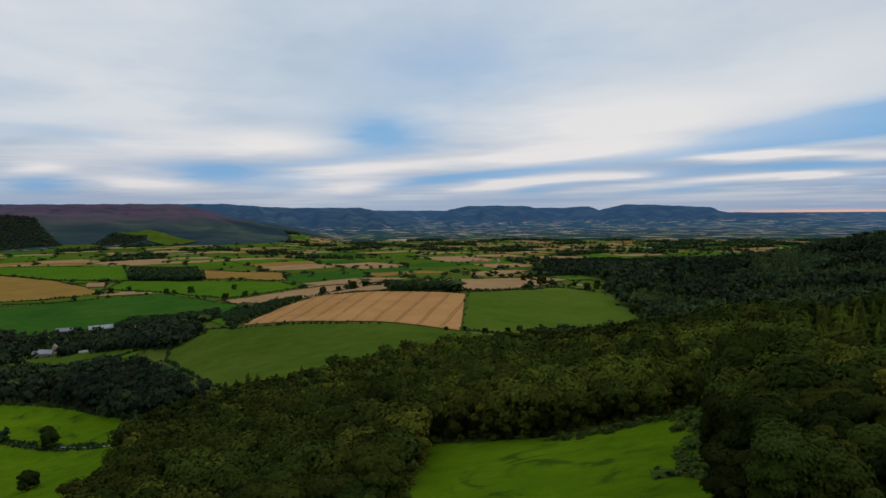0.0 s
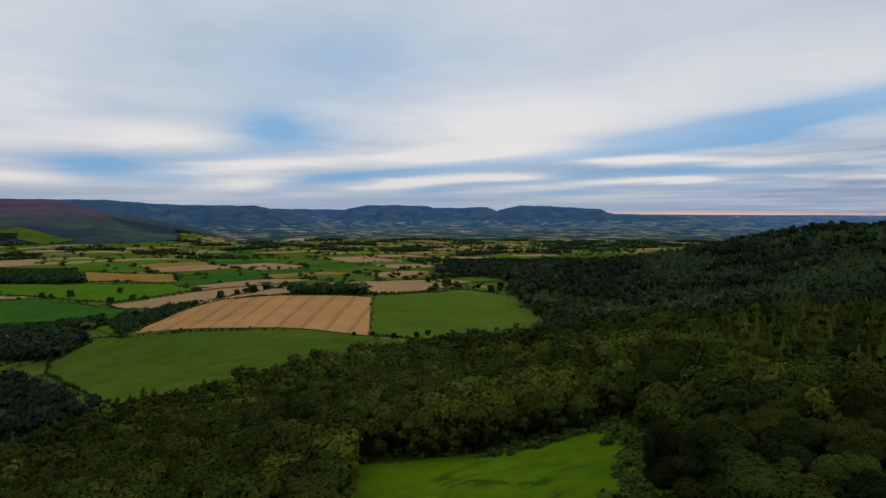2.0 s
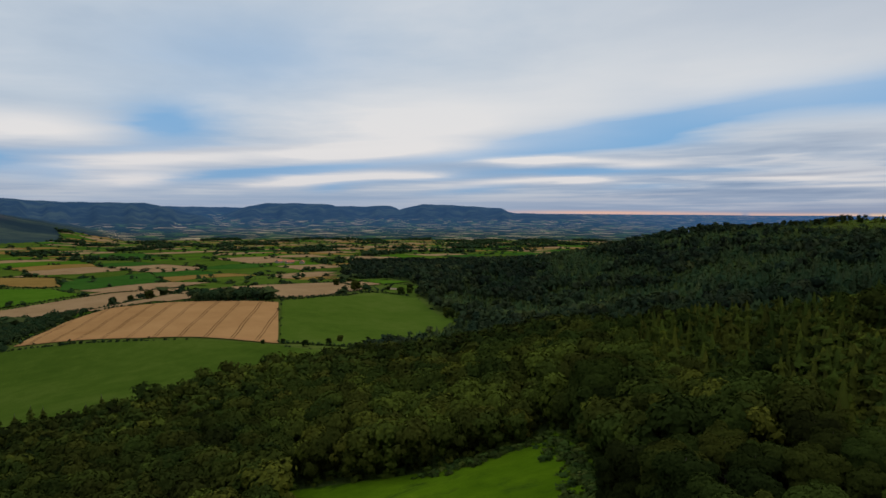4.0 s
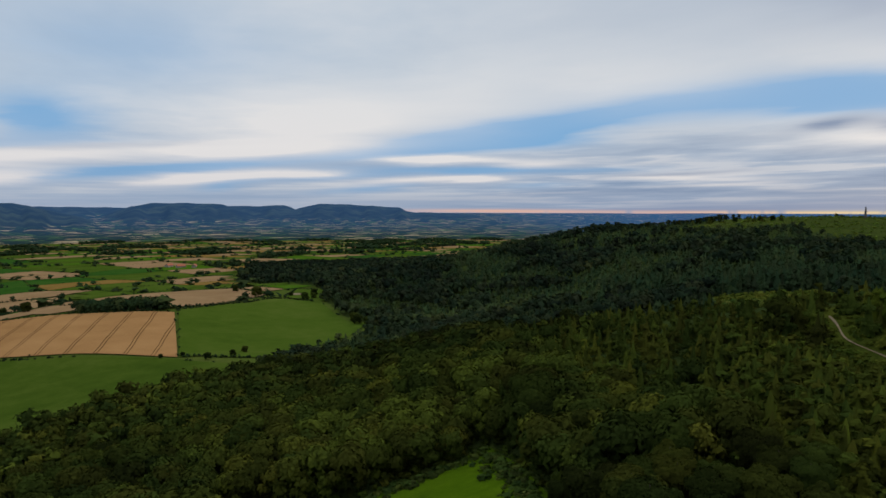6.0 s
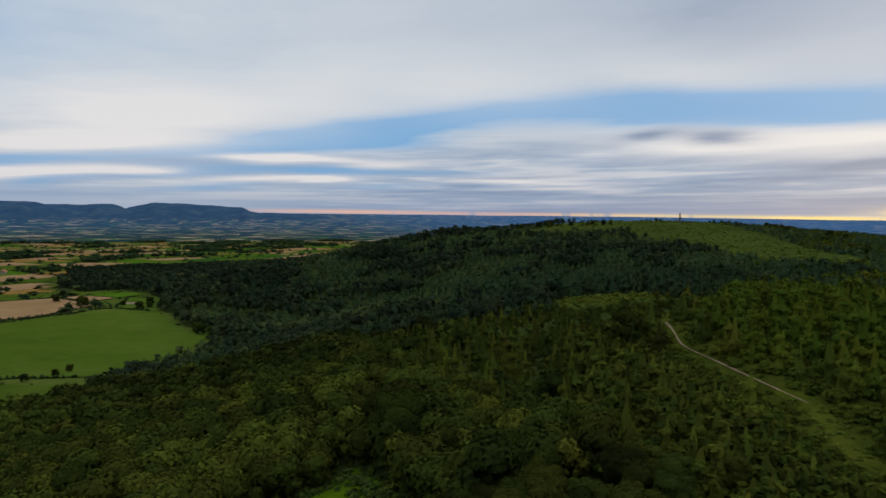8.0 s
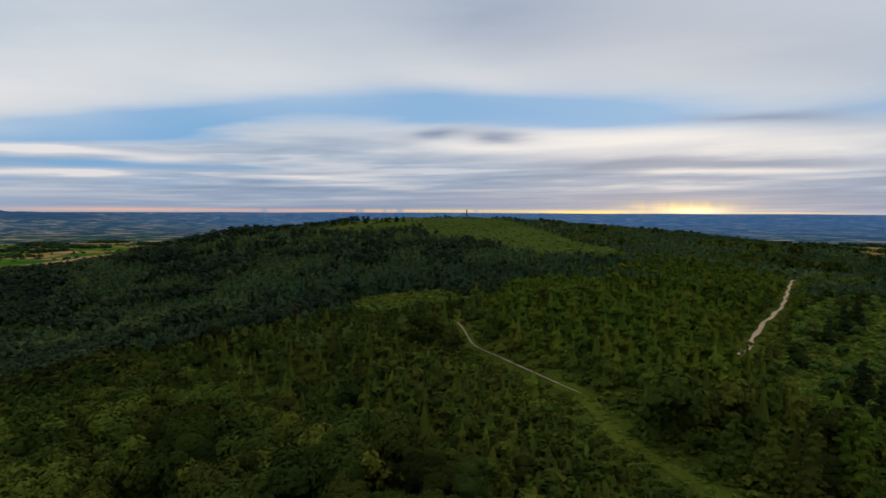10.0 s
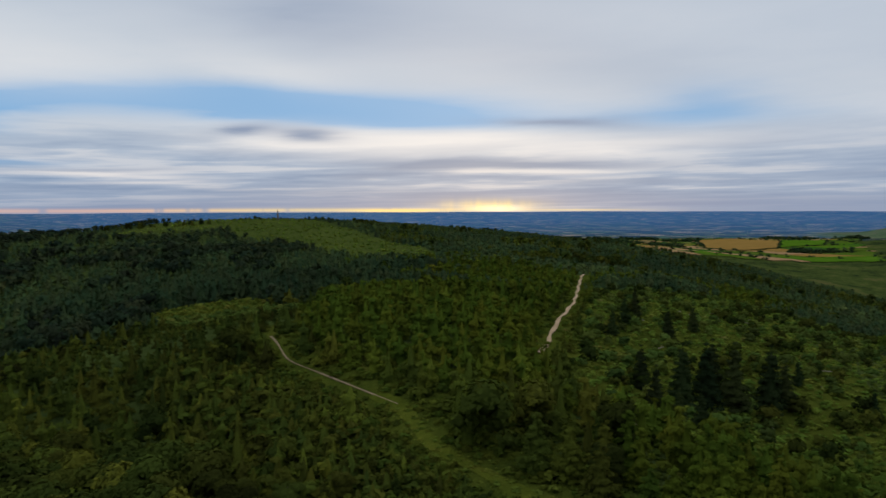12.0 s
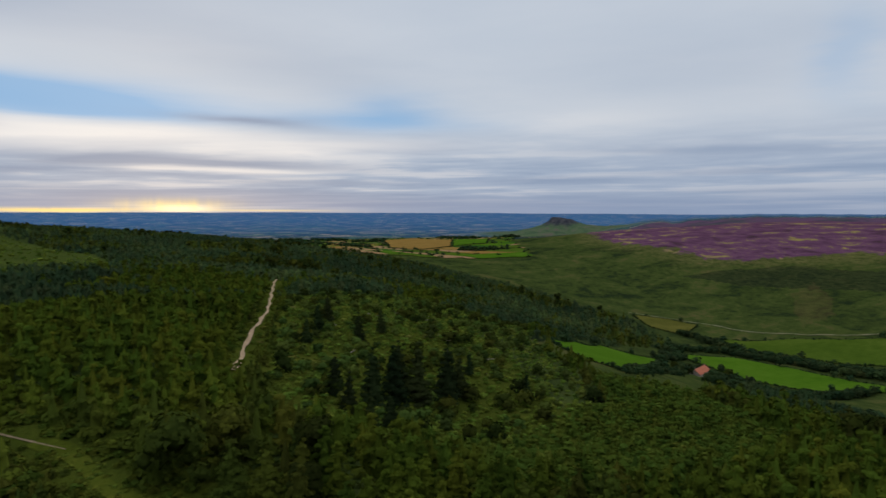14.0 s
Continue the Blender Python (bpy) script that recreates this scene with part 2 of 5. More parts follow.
sun = new("sun", bpy.data.lights.new("sun", "SUN"))
sun.data.energy, sun.data.angle, sun.data.color = 0.85, radians(14), (1.0, 0.92, 0.80)
sun_from = Vector((math.sin(radians(SUN_BEARING)), math.cos(radians(SUN_BEARING)), math.tan(radians(32))))
sun.matrix_world = look(sun_from * 100, (0, 0, 0))
# ---- the lie of the land ----
# hills and hollows: x, y, radius, height over the dale's floor
NEAR_HILLS = [
    (0, 35, 45, 1.1), (0, -100, 58, -16.8), (0, -100, 98, 44.3), (115, 78, 94, 7.7),
    (71, 130, 45, -14.9), (71, 130, 92, 12.3), (122, 95, 104, 22.3), (160, 0, 46, -16.6),
    (55, 202, 51, -7.3), (-75, 230, 60, 3.0), (230, 160, 74, -3.5), (-14, 282, 71, 7.9),
    (300, 60, 84, -6.0), (300, 60, 136, 23.8), (-140, 285, 82, -15.0), (-163, 346, 160, -10.3),
    (-400, 250, 205, -5.9), (240, 450, 135, 2.1), (240, 450, 218, 8.1), (167, 489, 137, -39.2),
    (400, -350, 154, -26.7), (-4, 578, 153, 36.9), (300, -500, 274, -13.9), (600, 120, 455, 36.2),
]
WIDE_HILLS = [
    (547, -317, 181, -11.8), (-500, 500, 192, -6.1), (-317, 661, 198, -25.2), (667, -446, 229, -45.3),
    (800, 150, 607, 44.7), (800, 150, 226, -23.9), (900, -50, 253, 29.4), (300, -900, 274, 36.4),
    (900, -434, 284, -62.6), (1000, 300, 290, -29.8), (850, 650, 295, 24.7), (975, 570, 312, 18.7),
    (1200, 0, 336, 15.7), (900, -800, 343, 28.3), (1200, -300, 348, -43.0), (610, 1230, 377, -10.3),
    (700, -1200, 396, 30.3), (1300, 800, 423, 25.1), (1500, 400, 433, 37.7), (1600, -550, 476, -27.1),
    (1300, -1100, 482, 39.5), (1800, -300, 512, -36.5), (1800, -1000, 581, 49.7), (2200, -900, 1075, 39.0),
    (640, 775, 105, 10.0), (1310, 290, 190, -11.0), (840, 745, 60, 3.5), (1690, -110, 120, 5.0),
]
DALE = 215.0
HUB = (0.0, 30.0)
# far moors: near edge, full height at, and the lie of the top as bearing in degrees and height
MOORS = [
    (1950, 2750, [(-42.2, 360), (-30.7, 364), (-26.1, 368), (-22.2, 370), (-18.6, 366), (-16.4, 345), (-14.9, 318), (-12.0, 288), (-8.6, 250), (-5.0, 212)]),  # heather moor
    (3300, 4200, [(-33.9, 393), (-19.4, 395), (-15.1, 394), (-12.0, 376), (-9.7, 368), (-4.1, 366), (-3.1, 354), (-1.2, 318), (1.7, 263), (3.7, 226)]),  # wooded moor end
    (4300, 4850, [(-10.6, 360), (-4.1, 352), (-1.2, 350), (3.7, 346), (8.5, 347), (13.3, 343)]),  # low far ridge
    (3850, 4450, [(0.7, 252), (2.5, 319), (3.7, 352), (5.1, 373), (7.6, 375), (10.4, 369), (11.5, 346), (13.3, 297), (15.1, 237)]),  # first scarp
    (4000, 4550, [(8.5, 295), (10.9, 359), (13.3, 357), (15.4, 366), (16.1, 347), (17.0, 294), (18.4, 234)]),  # middle nab
    (3900, 4500, [(14.2, 244), (15.6, 303), (16.4, 339), (17.2, 357), (18.3, 374), (20.1, 372), (22.3, 363), (25.1, 350), (25.6, 328), (26.3, 317), (28.1, 316), (30.5, 307), (32.4, 293), (34.2, 263)]),  # long scarp
    (2330, 2600, [(112.0, 225), (117.4, 273), (118.7, 291), (119.4, 295), (120.5, 287), (121.6, 300), (123.5, 305), (125.1, 312), (126.7, 316), (140.0, 318)]),  # moor behind the heather
]


def smooth(a, b, v):
    s = np.clip((v - a) / (b - a), 0.0, 1.0)
    return s * s * (3 - 2 * s)


def polar(x, y):
    return np.hypot(x - HUB[0], y - HUB[1]), np.degrees(np.arctan2(x - HUB[0], y - HUB[1]))


def rough(x, y, size):
    """Cheap uneven relief between about -1 and 1."""
    a, b = x / size, y / size
    return (np.sin(a * 1.7 + 1.3 * np.sin(b * 1.1 + 0.4)) + np.sin(b * 2.1 + 1.7 * np.sin(a * 0.9 + 2.0))
            + 0.6 * np.sin(a * 3.9 + b * 2.7 + 1.2 * np.sin(b * 2.3))) / 2.6


def topping(x, y):
    """The lone peak: a flared cone under a cragged, level top that is steeper on one side."""
    dx, dy = x - 2895.0, y + 1098.0
    side = -0.363 * dx - 0.932 * dy
    d = np.hypot(np.hypot(dx, dy), 1.0) * (1 + 0.05 * np.sin(5 * np.arctan2(dy, dx)))
    steep = np.interp(d, [0, 36, 48, 82, 130, 240, 450], [84, 83, 66, 46, 31, 9, 0])
    gentle = np.interp(d, [0, 30, 58, 86, 125, 240, 450], [82, 77, 70, 51, 32, 9, 0])
    share = smooth(-25, 25, side)
    return steep * (1 - share) + gentle * share


def ground(x, y):
    """Height of the land at x, y (arrays)."""
    x, y = np.asarray(x, float), np.asarray(y, float)
    r, bearing = polar(x, y)
    z = np.full(np.broadcast(x, y).shape, DALE)
    for hx, hy, s, h in NEAR_HILLS + WIDE_HILLS:
        z = z + h * np.exp(-((x - hx) ** 2 + (y - hy) ** 2) / (2 * s * s))
    z = z + 1.0 * rough(x, y, 38) * smooth(60, 200, r) + 3.0 * rough(x + 70, y, 170) * smooth(300, 900, r)
    edge = 312 + 2 * (1 - smooth(40, 70, bearing)) - 4 * smooth(100, 140, bearing)
    far = np.clip((r - 2300) / 2600, 0, 1) ** 2.2
    z = z * (1 - smooth(1900, 3000, r)) + (DALE + 2 * rough(x, y, 260)) * smooth(1900, 3000, r)
    z = z + (edge - DALE) * far
    tops = np.zeros_like(z)
    for r0, r1, top in MOORS:
        crest = np.interp(bearing, [p[0] for p in top], [p[1] for p in top], left=top[0][1] if top[0][0] < 0 else 0, right=top[-1][1] if top[-1][0] > 90 else 0)
        crest = crest * (smooth(-100, -70, bearing) if r0 != 2330 else 1 - smooth(150, 170, bearing)) + 1.2 * np.sin(bearing * 2.9 + r0) + 0.7 * np.sin(bearing * 7.3)
        spur = 0.14 * rough(bearing * 40, r0 + bearing * 9, 30) if r0 > 3000 else 0.06 * rough(bearing * 7, r0 + bearing * 3, 30)
        s = np.clip((r - r0) / (r1 - r0) + spur * smooth(r1, r1 - 200, r), 0, 1)
        climb = 0.30 * s + 0.70 * smooth(0.30, 0.98, s)
        tops = np.maximum(tops, (crest - z) * climb)
    return z + np.maximum(tops, 0) + topping(x, y)


# ---- materials ----
def begin(name, roughness=0.8, specular=0.25):
    m = bpy.data.materials.new(name)
    m.use_nodes = True
    gr = Graph(m.node_tree)
    shader = m.node_tree.nodes["Principled BSDF"]
    shader.inputs["Roughness"].default_value = roughness
    shader.inputs["Specular IOR Level"].default_value = specular
    return m, gr, shader


def place(gr):
    return gr.node("ShaderNodeNewGeometry").outputs["Position"]


def attribute(gr, name):
    n = gr.node("ShaderNodeAttribute")
    n.attribute_name = name
    return n


def bumped(gr, shader, height, distance):
    n = gr.node("ShaderNodeBump")
    n.inputs["Strength"].default_value = 1.0
    n.inputs["Distance"].default_value = distance
    gr.plug(n.inputs["Height"], height)
    gr.plug(shader.inputs["Normal"], n.outputs[0])


def plain(name, dark, pale, size=1.0, roughness=0.8, relief=0.02):
    """A surface that varies between two colours at a coarse and a fine scale."""
    m, gr, shader = begin(name, roughness)
    p = place(gr)
    coarse, grain = gr.noise(p, 0.35 / size, 4), gr.noise(p, 3.0 / size, 5, 0.65)
    both = gr.math("ADD", gr.math("MULTIPLY", coarse, 0.6), gr.math("MULTIPLY", grain, 0.4))
    gr.plug(shader.inputs["Base Color"], gr.ramp(both, [(0.32, dark), (0.68, pale)]))
    bumped(gr, shader, grain, relief)
    return m


def grass(name, dark, mid, pale, patchy=0.03, weed=None):
    """Turf: tufts, worn patches and long drifts of paler growth."""
    m, gr, shader = begin(name, 0.9, 0.0)
    p = place(gr)
    drift, patchwork, tuft = gr.noise(p, patchy, 5, 0.6, 0.6), gr.noise(p, patchy * 7, 5, 0.6), gr.noise(p, 2.3, 4, 0.7)
    v = gr.math("ADD", gr.math("MULTIPLY", drift, 0.5), gr.math("ADD", gr.math("MULTIPLY", patchwork, 0.3), gr.math("MULTIPLY", tuft, 0.2)))
    col = gr.ramp(v, [(0.34, dark), (0.50, mid), (0.66, pale)])
    if weed:
        col = gr.mix(gr.span(gr.noise(p, 0.075, 6, 0.66, 0.7), 0.52, 0.68, 0.0, 0.85), col, weed)
    gr.plug(shader.inputs["Base Color"], col)
    bumped(gr, shader, gr.math("ADD", tuft, gr.math("MULTIPLY", patchwork, 2.0)), 0.25)
    return m


def stubble(name, dark, pale, turn, gap, lines=True):
    """Ripe corn: drill rows and pairs of wheel tracks that run one way."""
    m, gr, shader = begin(name, 0.95, 0.0)
    p = place(gr)
    turned = gr.node("ShaderNodeMapping")
    gr.plug(turned.inputs["Vector"], p)
    turned.inputs["Rotation"].default_value = (0, 0, radians(turn))
    xs = gr.node("ShaderNodeSeparateXYZ")
    gr.plug(xs.inputs[0], turned.outputs[0])
    wob = gr.math("MULTIPLY", gr.noise(p, 0.012, 2), 6.0)
    across = gr.math("ADD", xs.outputs[0], wob)
    drift, grain = gr.noise(p, 0.03, 5, 0.6, 0.5), gr.noise(p, 1.1, 5, 0.7)
    v = gr.math("ADD", gr.math("MULTIPLY", drift, 0.6), gr.math("MULTIPLY", grain, 0.4))
    col = gr.ramp(v, [(0.34, dark), (0.66, pale)])
    if lines:
        phase = gr.math("ABSOLUTE", gr.math("SUBTRACT", gr.math("FRACT", gr.math("DIVIDE", across, gap)), 0.5))
        pair = gr.math("ABSOLUTE", gr.math("SUBTRACT", phase, 0.9 / gap))
        line = gr.span(pair, 0.45 / gap, 0.15 / gap)
        line = gr.math("MULTIPLY", line, gr.span(gr.noise(p, 0.05, 4), 0.25, 0.55, 0.45, 0.95))
        col = gr.mix(line, col, tuple(c * 0.36 for c in dark))
    gr.plug(shader.inputs["Base Color"], col)
    bumped(gr, shader, grain, 0.2)
    return m


def leaves(name, dark, mid, pale, tip, single):
    """Foliage. single: a tree of its own, which varies as an object; else by the tone stored with each tree."""
    m, gr, shader = begin(name, 0.9, 0.0)
    if single:
        tone = gr.math("MULTIPLY_ADD", gr.node("ShaderNodeObjectInfo").outputs["Random"], 0.72, 0.08)
    else:
        tone = attribute(gr, "tone").outputs["Fac"]
    leaf = gr.node("ShaderNodeNewGeometry").outputs["Random Per Island"]
    v = gr.math("ADD", gr.math("MULTIPLY", tone, 0.84), gr.math("MULTIPLY", leaf, 0.16))
    col = gr.ramp(v, [(0.10, dark), (0.45, mid), (0.80, pale), (0.97, tip)])
    # some trees lean to brown, some to a cooler green
    lean = gr.math("FRACT", gr.math("MULTIPLY", tone, 23.7))
    col = gr.vmath("MULTIPLY", col, gr.ramp(lean, [(0.0, (1.12, 0.96, 0.95)), (0.35, (1.05, 1.0, 0.95)), (0.65, (0.95, 1.03, 1.0)), (1.0, (0.84, 1.0, 1.05))]))
    gr.plug(shader.inputs["Base Color"], col)
    trans = gr.node("ShaderNodeBsdfTranslucent")
    gr.plug(trans.inputs[0], gr.mix(1.0, col, (1.0, 1.0, 0.7), "MULTIPLY"))
    blend = gr.node("ShaderNodeMixShader")
    blend.inputs[0].default_value = 0.14
    gr.tree.links.new(shader.outputs[0], blend.inputs[1])
    gr.tree.links.new(trans.outputs[0], blend.inputs[2])
    gr.tree.links.new(blend.outputs[0], gr.tree.nodes["Material Output"].inputs[0])
    return m


BROAD = ((0.0103, 0.0141, 0.0040), (0.0217, 0.0288, 0.0060), (0.0409, 0.0505, 0.0086), (0.0783, 0.0878, 0.0120))
FIR = ((0.0177, 0.0231, 0.0051), (0.0355, 0.0445, 0.0077), (0.0579, 0.0686, 0.0097), (0.0887, 0.0981, 0.0123))
LARCH = ((0.0272, 0.0400, 0.0055), (0.0447, 0.0625, 0.0074), (0.0643, 0.0828, 0.0092), (0.0909, 0.1003, 0.0110))
# the next two palettes are blued: distance haze put into the leaf colour
SPRUCE_HAZE = ((0.0182, 0.0305, 0.0150), (0.0310, 0.0489, 0.0200), (0.0500, 0.0709, 0.0243), (0.0818, 0.1021, 0.0300))
OAK_HAZE = ((0.0105, 0.0170, 0.0111), (0.0199, 0.0295, 0.0157), (0.0324, 0.0450, 0.0188), (0.0545, 0.0660, 0.0218))
leaf_oak_haze = leaves("hazed_dark_oak_leaves_massed", *OAK_HAZE, False)
leaf_spruce_haze = leaves("hazed_spruce_needles_massed", *SPRUCE_HAZE, False)
leaf_broad_one, leaf_broad = leaves("broad_leaves", *BROAD, True), leaves("broad_leaves_massed", *BROAD, False)
leaf_fir_one, leaf_fir = leaves("needles", *FIR, True), leaves("needles_massed", *FIR, False)
leaf_larch_one, leaf_larch = leaves("larch_needles", *LARCH, True), leaves("larch_needles_massed", *LARCH, False)
leaf_fern = leaves("bracken_fronds", (0.0300, 0.0400, 0.0060), (0.0500, 0.0660, 0.0090), (0.0760, 0.0900, 0.0130), (0.1200, 0.0900, 0.0260), False)
leaf_spruce_one = leaves("spruce_needles", (0.0100, 0.0165, 0.0070), (0.0165, 0.0250, 0.0090), (0.0260, 0.0360, 0.0110), (0.0400, 0.0500, 0.0140), True)
leaf_sapling = leaves("sapling_needles", (0.0290, 0.0440, 0.0070), (0.0450, 0.0660, 0.0095), (0.0650, 0.0890, 0.0125), (0.0900, 0.1080, 0.0170), False)
leaf_clearing = leaves("clearing_bracken_fronds", (0.046, 0.070, 0.011), (0.082, 0.116, 0.016), (0.120, 0.150, 0.022), (0.17, 0.135, 0.038), False)
leaf_glade = leaves("glade_bracken_fronds", (0.055, 0.068, 0.010), (0.080, 0.098, 0.014), (0.110, 0.125, 0.020), (0.14, 0.14, 0.03), False)
leaf_hedge = leaves("hedge_leaves", (0.0140, 0.0260, 0.0126), (0.0220, 0.0380, 0.0154), (0.0340, 0.0520, 0.0182), (0.0550, 0.0700, 0.0224), False)
leaf_scrub = leaves("scrub_leaves", (0.026, 0.040, 0.010), (0.048, 0.072, 0.014), (0.082, 0.108, 0.020), (0.14, 0.13, 0.030), False)
bark = plain("bark", (0.045, 0.035, 0.028), (0.11, 0.09, 0.07), 0.3, 0.9, 0.03)
grit = plain("pale_grit_track", (0.1680, 0.1080, 0.0550), (0.3080, 0.2100, 0.1200), 0.8, 0.95, 0.04)
sandstone = plain("sandstone", (0.1650, 0.1368, 0.1050), (0.2850, 0.2376, 0.1890), 0.8, 0.9, 0.03)
dark_stone = plain("weathered_dark_sandstone", (0.05, 0.045, 0.04), (0.12, 0.105, 0.09), 0.8, 0.9, 0.03)
slate_pale = plain("pale_slate_roof", (0.1560, 0.1620, 0.1740), (0.2520, 0.2580, 0.2700), 0.8, 0.6, 0.02)
slate = plain("grey_slate", (0.10, 0.105, 0.12), (0.18, 0.185, 0.20), 0.8, 0.6, 0.02)
pantile = plain("red_pantile", (0.28, 0.075, 0.04), (0.45, 0.14, 0.07), 0.6, 0.85, 0.05)
earth = plain("trodden_earth", (0.0840, 0.0567, 0.0286), (0.1800, 0.1269, 0.0704), 0.8, 0.95, 0.04)
white_paint = plain("white_render", (0.2700, 0.2640, 0.2520), (0.3720, 0.3660, 0.3480), 1.0, 0.8, 0.01)
tin = plain("grey_sheet_roof", (0.1320, 0.1485, 0.1540), (0.2310, 0.2475, 0.2530), 2.0, 0.5, 0.02)
timber = plain("bleached_timber", (0.1200, 0.0986, 0.0715), (0.2400, 0.2030, 0.1540), 0.4, 0.9, 0.02)
glass_dark = plain("window_glass", (0.02, 0.022, 0.026), (0.035, 0.04, 0.045), 1.0, 0.12, 0.0)

turf_meadow = grass("meadow_turf", (0.0346, 0.0699, 0.0028), (0.0534, 0.0986, 0.0035), (0.0754, 0.1240, 0.0049), 0.05, (0.0205, 0.0407, 0.0049))
turf_bright = grass("bright_pasture", (0.0304, 0.0717, 0.0054), (0.0439, 0.0941, 0.0065), (0.0614, 0.1109, 0.0108), 0.02)
turf_deep = grass("deep_pasture", (0.0156, 0.0496, 0.0072), (0.0234, 0.0653, 0.0090), (0.0363, 0.0783, 0.0117), 0.015)
turf_ride = grass("worn_ride", (0.0300, 0.0390, 0.0052), (0.0500, 0.0610, 0.0072), (0.0820, 0.0820, 0.0120), 0.08)
turf_dull = grass("dull_pasture", (0.0321, 0.0577, 0.0068), (0.0482, 0.0784, 0.0091), (0.0739, 0.0972, 0.0159), 0.012)
turf_olive = grass("olive_ley", (0.0283, 0.0508, 0.0060), (0.0425, 0.0686, 0.0081), (0.0679, 0.0902, 0.0141), 0.014)
turf_straw = grass("straw_pasture", (0.0420, 0.0462, 0.0096), (0.0665, 0.0647, 0.0132), (0.0945, 0.0825, 0.0192), 0.03)
lane_dust = plain("dusty_lane", (0.10, 0.09, 0.045), (0.19, 0.17, 0.09), 0.8, 0.95, 0.04)
corn = stubble("ripe_corn", (0.2262, 0.1155, 0.0416), (0.3198, 0.1715, 0.0680), 14.0, 16.0)
corn_pale = stubble("pale_stubble", (0.1792, 0.1083, 0.0493), (0.2496, 0.1568, 0.0783), 25.0, 13.0, False)
corn_gold = stubble("golden_stubble", (0.1404, 0.0819, 0.0203), (0.1924, 0.1179, 0.0315), 60.0, 13.0, False)


# ---- land cover, as outlines in plan ----
def inside(poly, x, y):
    """Which points lie inside an outline."""
    hit = np.zeros(np.shape(x), bool)
    for (ax, ay), (bx, by) in zip(poly, poly[1:] + poly[:1]):
        if ay != by:
            hit ^= ((ay > y) != (by > y)) & (x < (bx - ax) / (by - ay) * (y - ay) + ax)
    return hit


def near_line(line, x, y):
    """Distance from points to a broken line."""
    best = np.full(np.shape(x), 1e9)
    for (ax, ay), (bx, by) in zip(line, line[1:]):
        ux, uy = bx - ax, by - ay
        s = np.clip(((x - ax) * ux + (y - ay) * uy) / (ux * ux + uy * uy), 0, 1)
        best = np.minimum(best, np.hypot(x - ax - s * ux, y - ay - s * uy))
    return best


WOOD = [(-60, 60), (-62, 150), (-78, 230), (-112, 305), (-123, 345), (-84, 342), (-50, 319), (-29, 314), (-8, 314), (8, 322), (41, 327), (81, 351), (110, 412),
        (164, 460), (196, 500), (186, 545), (192, 603), (240, 690), (330, 740), (430, 900), (700, 1150), (1300, 1100), (1650, 600), (1600, 100), (1350, -150),
        (1000, -330), (846, -398), (746, -373), (689, -376), (600, -262), (555, -203), (470, -155), (388, -112), (330, -78), (275, -72), (190, -78), (330, -215), (300, -300),
        (60, -260), (-60, -60)]
VILLAGE_WOOD = [(-420, 590), (-296, 528), (-211, 462), (-165, 446), (-119, 396), (-84, 344), (-125, 348), (-174, 388), (-228, 416), (-420, 500)]
CHURCH_TREES = [(-420, 610), (-345, 655), (-285, 655), (-262, 628), (-215, 600), (-170, 545), (-165, 570), (-200, 640), (-262, 690), (-330, 720), (-450, 700)]
DALE_WOOD = [(187, 600), (211, 669), (216, 900), (210, 1060), (250, 1250), (330, 1420), (427, 1460), (583, 1390), (700, 1150), (430, 900), (330, 740), (235, 640)]
MEADOW = [(5, 60), (8, 100), (13, 127), (17, 168), (30, 161), (46, 153), (59, 151), (73, 151), (70, 134), (63, 117), (54, 101), (44, 80), (34, 60)]
CLEARING = [(345, 46), (457, -30), (420, -105), (300, -72), (190, -55), (150, -10), (128, 20), (128, 46), (155, 48), (250, 48)]
YOUNG = [(150, -10), (190, -55), (238, -72), (228, -112), (150, -95), (105, -40), (95, 5), (128, 20)]
GLADE = [(262, 245), (258, 215), (264, 190), (290, 200), (300, 230), (295, 262), (282, 288), (268, 268)]
GLADE_SCRUB = [(196, 160), (205, 146), (240, 160), (266, 186), (258, 215), (262, 248), (240, 226), (215, 190)]
HEATH = [(640, 620), (745, 527), (590, 340), (505, 240), (563, 180), (713, 250), (900, 420), (1060, 560), (1000, 700), (850, 690)]
BROADLEAF = [(-80, 40), (20, 40), (50, 62), (76, 80), (92, 112), (98, 150), (135, 240), (200, 330), (260, 440), (240, 700), (-200, 700), (-200, 40)]
LARCHES = [(112, 44), (122, 90), (154, 118), (230, 158), (330, 150), (350, 62), (160, 57)]
DARK_FIRS = [(288, 192), (306, 230), (300, 265), (286, 292), (330, 420), (420, 330), (345, 190)]
PATH_LINE = [(150, 124), (130, 108), (120, 94), (113, 82), (108, 75), (96, 67), (87, 56), (78, 46), (60, 30), (30, 5)]
TRACK = [(470, 59), (380, 57), (279, 54), (209, 56), (168, 55), (160, 55)]
LOW_TRACK = [(140, 46), (128, 38), (112, 26), (100, 14)]
DARK_STAND = [(360, 150), (420, 138), (445, 200), (390, 218)]
YOUNG_PINES = [(152, 130), (126, 108), (112, 86), (102, 72), (90, 60), (74, 48), (55, 52), (62, 80), (85, 98), (105, 122), (135, 145)]
MOOR_WOODS = [[(-1330, 2250), (-1201, 2238), (-1013, 2040), (-1050, 2015), (-1125, 1930), (-1380, 1990)], [(-941, 2065), (-949, 2232), (-855, 2242), (-834, 2210), (-913, 2075)]]
DARK_BRACKEN = [(1050, -597), (1005, -664), (933, -726), (775, -748), (560, -740), (560, -660), (705, -679), (802, -666), (901, -632)]
RUSTY = [(823, -638), (834, -685), (760, -650), (693, -597), (692, -549), (760, -590)]
